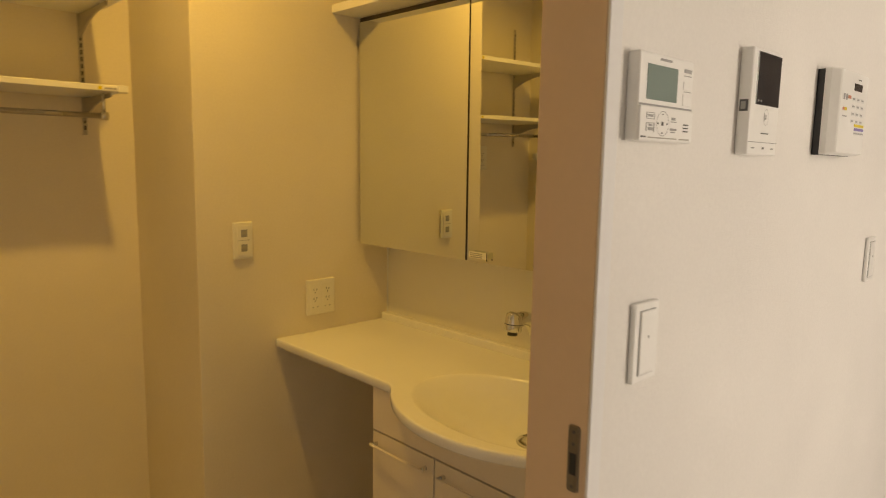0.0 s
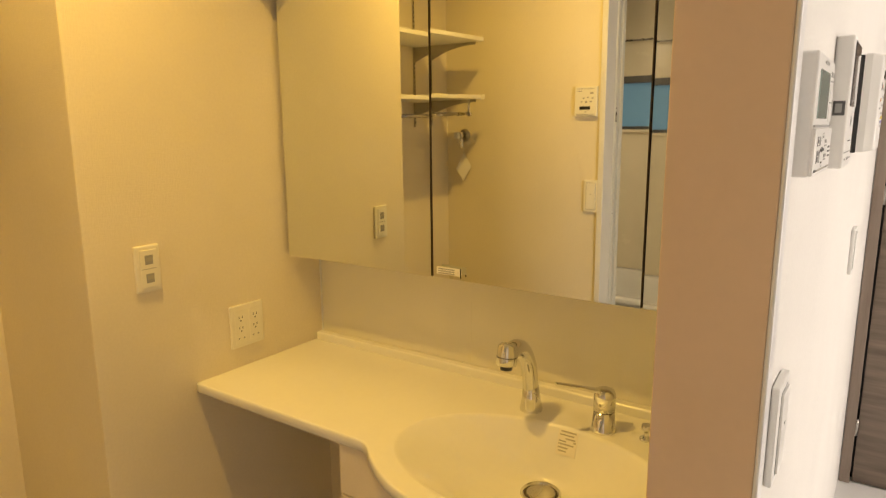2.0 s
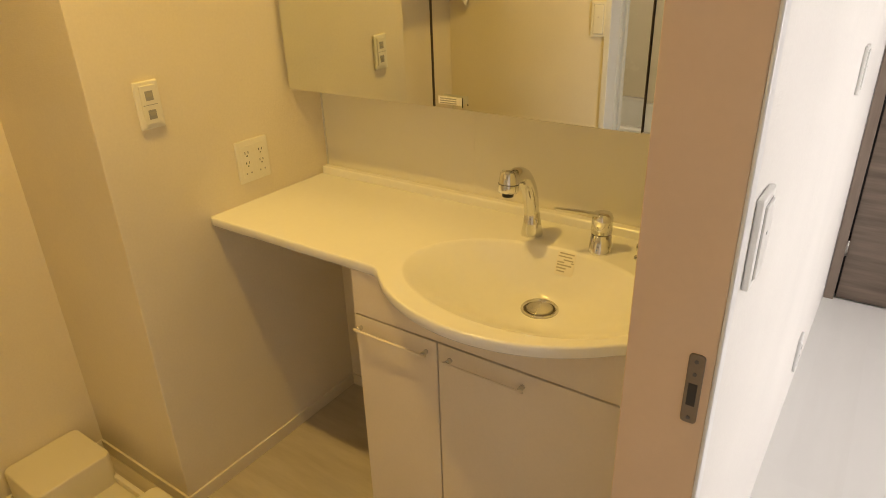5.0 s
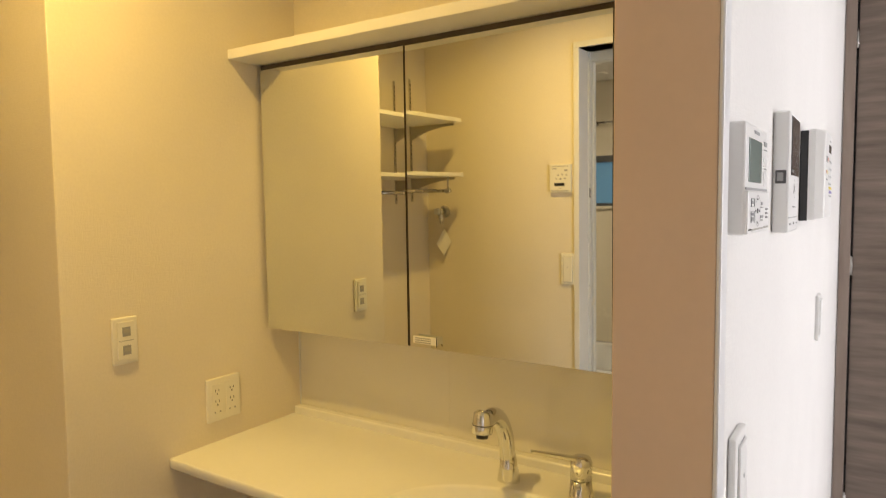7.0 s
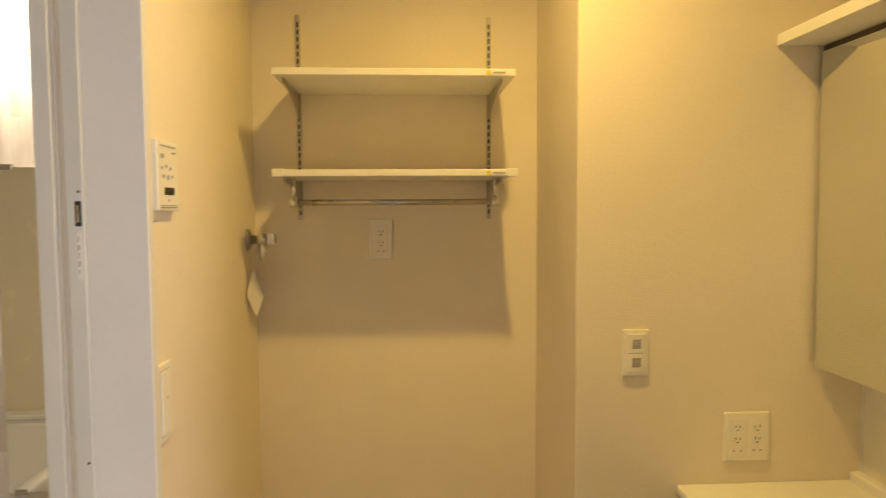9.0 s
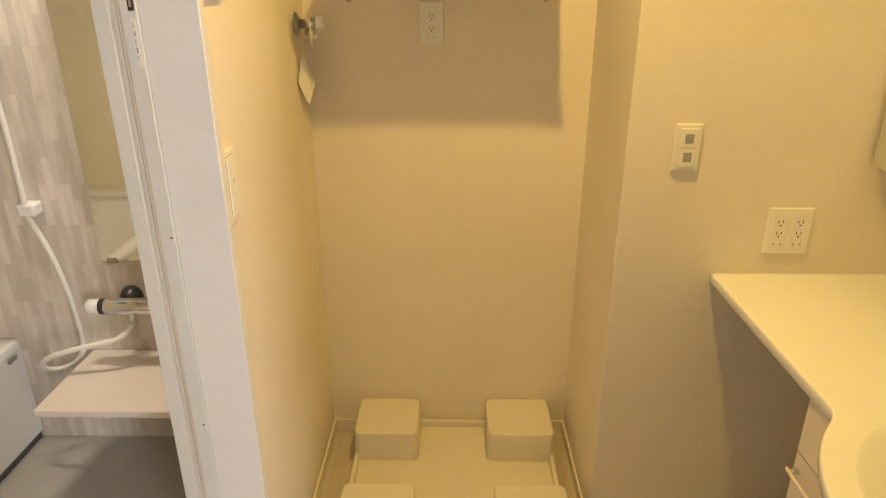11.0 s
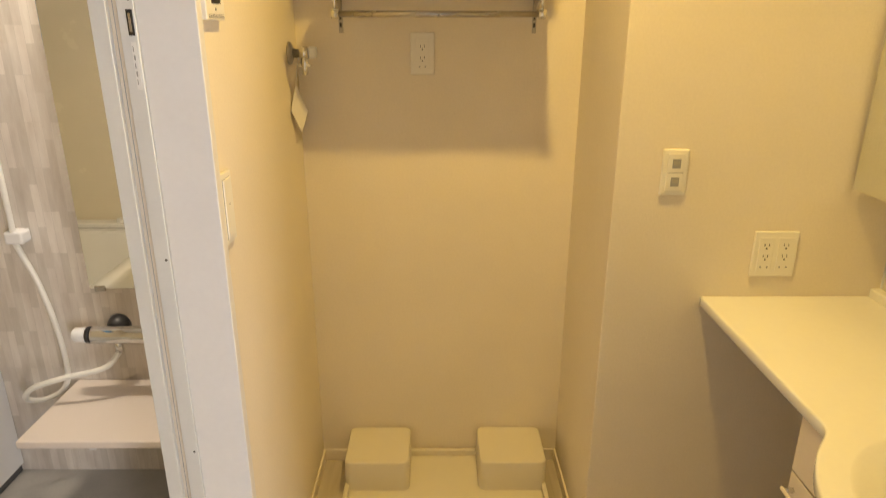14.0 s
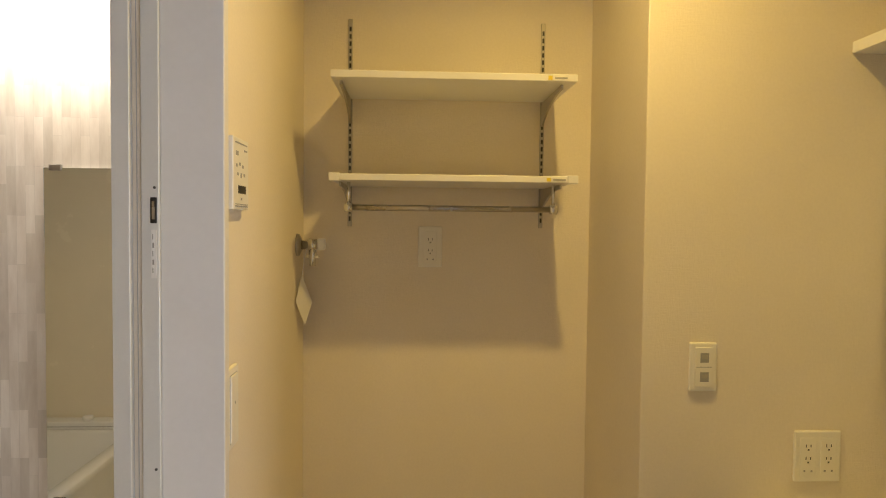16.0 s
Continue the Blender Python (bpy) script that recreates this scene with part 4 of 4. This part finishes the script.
def inset(d):
    out = []
    for k, p in enumerate(outline):
        if k in (0, len(outline) - 1):
            out.append(Vector((p.x, p.y)))
            continue
        a, b = outline[max(1, k - 1)], outline[min(len(outline) - 2, k + 1)]
        tdir = (b - a).normalized()
        nrm = Vector((-tdir.y, tdir.x))
        if nrm.x < 0:
            nrm = -nrm
        out.append(p + nrm * d)
    return out


bm = bmesh.new()
rows = []
for d, z in ((0.020, CT - 0.026), (0.003, CT - 0.0255), (0.0, CT - 0.022), (0.0, CT - 0.004), (0.0012, CT - 0.0012), (0.004, CT)):
    rows.append([bm.verts.new((p.x, p.y, z)) for p in inset(d)])
n = len(outline)
for a, b in zip(rows, rows[1:]):
    for k in range(n):
        f = bm.faces.new((a[k], a[(k + 1) % n], b[(k + 1) % n], b[k]))
        f.smooth = 0 < k < n - 2
NA = 96
rim = []
for k in range(NA):
    a = 2 * math.pi * k / NA
    rim.append(bm.verts.new((EC.x + (EA + 0.006) * math.cos(a), EC.y + (EB + 0.006) * math.sin(a), CT)))
rim_edges = [bm.edges.new((rim[k], rim[(k + 1) % NA])) for k in range(NA)]
top_edges = [bm.edges.get((rows[-1][k], rows[-1][(k + 1) % n])) for k in range(n)]
bmesh.ops.triangle_fill(bm, edges=rim_edges + top_edges, use_beauty=True)
last = rim
for s in [0.0, 0.03, 0.08, 0.14, 0.2, 0.28, 0.36, 0.45, 0.55, 0.65, 0.75, 0.85, 0.93, 1.0]:
    cur = []
    for k in range(NA):
        a = 2 * math.pi * k / NA
        e = Vector((EC.x + EA * math.cos(a), EC.y + EB * math.sin(a)))
        dr = DRN + 0.04 * Vector((math.cos(a), math.sin(a)))
        q = e.lerp(dr, s)
        cur.append(bm.verts.new((q.x, q.y, CT - 0.002 - 0.105 * (0.55 * (1 - (1 - s) ** 2.4) + 0.45 * s * s * (3 - 2 * s)))))
    for k in range(NA):
        f = bm.faces.new((last[k], last[(k + 1) % NA], cur[(k + 1) % NA], cur[k]))
        f.smooth = True
    last = cur
bm.faces.new(last)
ctr = thing("vanity_counter", (1.25, -1.0, CT), "ivory moulded resin counter with bulging round basin", "counter")
part("counter_basin", bm, M_COUNTER, ctr)
part("underside", boxes((1.05, XR - 0.02, CY1 + 0.002, CE1, CT - 0.0255, CT - 0.012)), M_COUNTER, ctr)
part("upstand", boxes((XR - 0.040, XR - 0.012, CE0, CE1, CT - 0.004, CT + 0.022), bevel=0.005, seg=3), M_COUNTER, ctr)
dz = CT - 0.107
bm = bmesh.new()
loft(bm, [[(DRN.x + r * math.cos(2 * math.pi * k / 40), DRN.y + r * math.sin(2 * math.pi * k / 40), dz + h) for k in range(40)] for r, h in ((0.0415, -0.003), (0.0410, 0.003), (0.0390, 0.0055), (0.0365, 0.0050), (0.0350, 0.0), (0.0345, -0.0005))], close_last=False)
dr = part("drain_ring", bm, M_CHROME, ctr, "chrome drain ring")
part("drain_throat", tube(bmesh.new(), [(DRN.x, DRN.y, dz - 0.002), (DRN.x, DRN.y, dz + 0.0006)], 0.0345, 36), M_CABDARK, dr)
part("plug", tube(bmesh.new(), [(DRN.x, DRN.y, dz + 0.0006), (DRN.x, DRN.y, dz + 0.0035), (DRN.x, DRN.y, dz + 0.0050)], 0.03, 36, radii=[0.0295, 0.0295, 0.0265]), M_STEEL, dr)

# faucet, lever and plug knob
fa = thing("faucet", (1.361, -1.198, CT), "curved chrome basin spout", "faucet")
line = bend([(1.361, -1.198, CT), (1.360, -1.198, CT + 0.02), (1.356, -1.197, CT + 0.07), (1.345, -1.196, CT + 0.115), (1.322, -1.194, CT + 0.150), (1.292, -1.193, CT + 0.163), (1.262, -1.192, CT + 0.158)], 7)
part("spout", tube(bmesh.new(), line, 0.018, 24, radii=[0.0165 + 0.0022 * (k / (len(line) - 1)) for k in range(len(line))]), M_CHROME, fa)
part("base_flare", tube(bmesh.new(), [(1.361, -1.198, CT), (1.361, -1.198, CT + 0.004), (1.360, -1.198, CT + 0.03), (1.358, -1.1975, CT + 0.062)], 0.02, 24, radii=[0.0255, 0.0255, 0.0205, 0.0165]), M_CHROME, fa)
head = part("head", tube(bmesh.new(), [(1.262, -1.192, CT + 0.181), (1.260, -1.192, CT + 0.177), (1.256, -1.191, CT + 0.140), (1.2555, -1.191, CT + 0.136)], 0.022, 28, radii=[0.014, 0.0205, 0.0220, 0.020]), M_CHROME, fa)
part("head_seam", tube(bmesh.new(), [(1.2575, -1.1912, CT + 0.1555), (1.2573, -1.1912, CT + 0.1535)], 0.0219, 28), M_DARKGREY, head)
part("aerator", tube(bmesh.new(), [(1.2555, -1.191, CT + 0.137), (1.255, -1.191, CT + 0.127)], 0.0125, 20), M_BLACK, head)

LX, LYY = 1.354, -1.368
lv = thing("faucet_lever", (LX, LYY, CT), "chrome single lever mixer handle", "faucet")
part("base", tube(bmesh.new(), [(LX, LYY, CT), (LX, LYY, CT + 0.003), (LX, LYY, CT + 0.043)], 0.023, 28, radii=[0.0265, 0.0255, 0.0215]), M_CHROME, lv)
part("collar", tube(bmesh.new(), [(LX, LYY, CT + 0.0425), (LX, LYY, CT + 0.0455)], 0.0205, 28), M_DARKGREY, lv)
part("cap", tube(bmesh.new(), [(LX, LYY, CT + 0.045), (LX, LYY, CT + 0.080), (LX, LYY, CT + 0.089), (LX, LYY, CT + 0.093)], 0.023, 28, radii=[0.0225, 0.0228, 0.019, 0.009]), M_CHROME, lv)
bm = bmesh.new()
loft(bm, [[(LX + a * -0.70 + o * 0.71, LYY + a * 0.71 + o * 0.70, CT + h + e) for o, e in ((-w, -0.0028), (w, -0.0028), (w, 0.002), (w * 0.5, 0.004), (-w * 0.5, 0.004), (-w, 0.002))] for a, h, w in ((-0.006, 0.084, 0.012), (0.02, 0.089, 0.0105), (0.055, 0.098, 0.0078), (0.095, 0.107, 0.0068), (0.108, 0.110, 0.005))], smooth=False)
bm.faces.new([v for v in bm.verts][:6][::-1])
part("lever", bm, M_CHROME, lv, "flat chrome lever")
kn = thing("plug_knob", (1.360, -1.455, CT), "small chrome pop-up plug knob", "knob")
part("knob", tube(bmesh.new(), [(1.360, -1.455, CT), (1.360, -1.455, CT + 0.004), (1.360, -1.455, CT + 0.006), (1.360, -1.455, CT + 0.020), (1.360, -1.455, CT + 0.022), (1.360, -1.455, CT + 0.032)], 0.01, 20, radii=[0.013, 0.013, 0.005, 0.005, 0.011, 0.010]), M_CHROME, kn)

# caution label on the bowl
lab = thing("basin_label", (1.305, -1.325, 0.78), "clear film care label stuck in the basin", "label")
slope = Matrix.Translation((1.3105, -1.307, 0.780)) @ Matrix.Rotation(radians(22), 4, "Y")
bm = bmesh.new()
box(bm, -0.0004, 0.0004, -0.022, 0.021, -0.030, 0.022)
bmesh.ops.transform(bm, matrix=slope, verts=bm.verts)
part("film", bm, M_PAPERTAG, lab)
for k, (u0, u1, v) in enumerate([(-0.018, 0.016, 0.022), (-0.014, 0.018, 0.015), (-0.018, 0.004, 0.008), (0.002, 0.018, 0.002), (-0.016, 0.018, -0.004), (-0.004, 0.018, -0.011), (-0.002, 0.016, -0.018), (-0.020, -0.014, 0.003)]):
    bm = bmesh.new()
    box(bm, -0.0006, 0.0006, u0, u1, v - 0.0055, v - 0.0025)
    bmesh.ops.transform(bm, matrix=slope, verts=bm.verts)
    part("print_bar", bm, M_PRINT, lab)

# splash panels
sp = thing("splash_panel", (XR, -1.0, 0.83), "glossy cream splash panel behind the counter", "panel")
part("panel", boxes((XR - 0.010, XR - 0.001, -0.968, YP - 0.004, CT + 0.018, 1.085)), M_SPLASH, sp)
part("panel", boxes((XR - 0.010, XR - 0.001, CE0, -0.9683, CT + 0.018, 1.085)), M_SPLASH, sp)
part("corner_strip", boxes((XR - 0.014, XR - 0.001, YP - 0.004, YP, CT + 0.018, 1.085)), M_COUNTER, sp)

# mirror cabinet
MX, MZ0, MZ1 = 1.350, 1.076, 1.784
mc = thing("mirror_cabinet", (1.42, -1.03, MZ0), "three-door mirrored bathroom cabinet with a white top board", "cabinet")
part("body", boxes((MX + 0.020, XR - 0.001, CE0, YP - 0.018, MZ0 + 0.004, MZ1 + 0.004), bevel=0.001), M_CABINET, mc)
part("top_board", boxes((1.250, XR - 0.001, CE0, YP - 0.001, 1.797, 1.822), bevel=0.0015), M_SHELF, mc, "white melamine top board")
# Dark strip painted in for the shade beneath the top board.
part("shade_strip", boxes((MX + 0.004, MX + 0.03, CE0 + 0.002, YP - 0.008, MZ1 + 0.001, 1.797)), M_CABDARK, mc)
# the doors hang a little out of true
for y0, y1, lean, turn in ((-0.9345, -0.453, -0.30, 0.28), (-1.4335, -0.937, -0.50, -1.05), (CE0 + 0.002, -1.4365, -0.3, 0.0)):
    hang = Matrix.Translation((MX, (y0 + y1) / 2, (MZ0 + MZ1) / 2))
    hang = hang @ pose(0, 0, 0, 0, lean, turn) @ hang.inverted()
    bm = boxes((MX + 0.002, MX + 0.014, y0, y1, MZ0, MZ1), bevel=0.0008)
    bmesh.ops.transform(bm, matrix=hang, verts=bm.verts)
    d = part("door", bm, M_CABDARK, mc, "mirror door")
    bm = boxes((MX - 0.001, MX + 0.0025, y0 + 0.0006, y1 - 0.0006, MZ0 + 0.0006, MZ1 - 0.002))
    bmesh.ops.transform(bm, matrix=hang, verts=bm.verts)
    part("mirror", bm, M_MIRROR, d, "silvered mirror glass")
stk = part("sticker", boxes((MX - 0.0055, MX - 0.0048, -1.024, -0.955, MZ0 + 0.012, MZ0 + 0.030)), M_PAPERTAG, mc, "small clear sticker")
for k in range(3):
    part("print_bar", boxes((MX - 0.006, MX - 0.0053, -1.005, -0.960, MZ0 + 0.014 + 0.005 * k, MZ0 + 0.0165 + 0.005 * k)), M_GREY, stk)
part("print_bar", boxes((MX - 0.006, MX - 0.0053, -1.023, -1.020, MZ0 + 0.008, MZ0 + 0.030)), M_BLACK, stk)

# ceiling downlight of the washroom
dl = thing("downlight", (0.638, -0.80, CEIL), "round recessed warm ceiling downlight", "lamp")
part("trim_ring", tube(bmesh.new(), [(0.638, -0.80, CEIL), (0.638, -0.80, CEIL - 0.006)], 0.065, 32, radii=[0.072, 0.068]), M_WHITE, dl)
part("diffuser", tube(bmesh.new(), [(0.638, -0.80, CEIL - 0.006), (0.638, -0.80, CEIL - 0.010)], 0.05, 32, radii=[0.056, 0.054]), M_LAMP, dl)
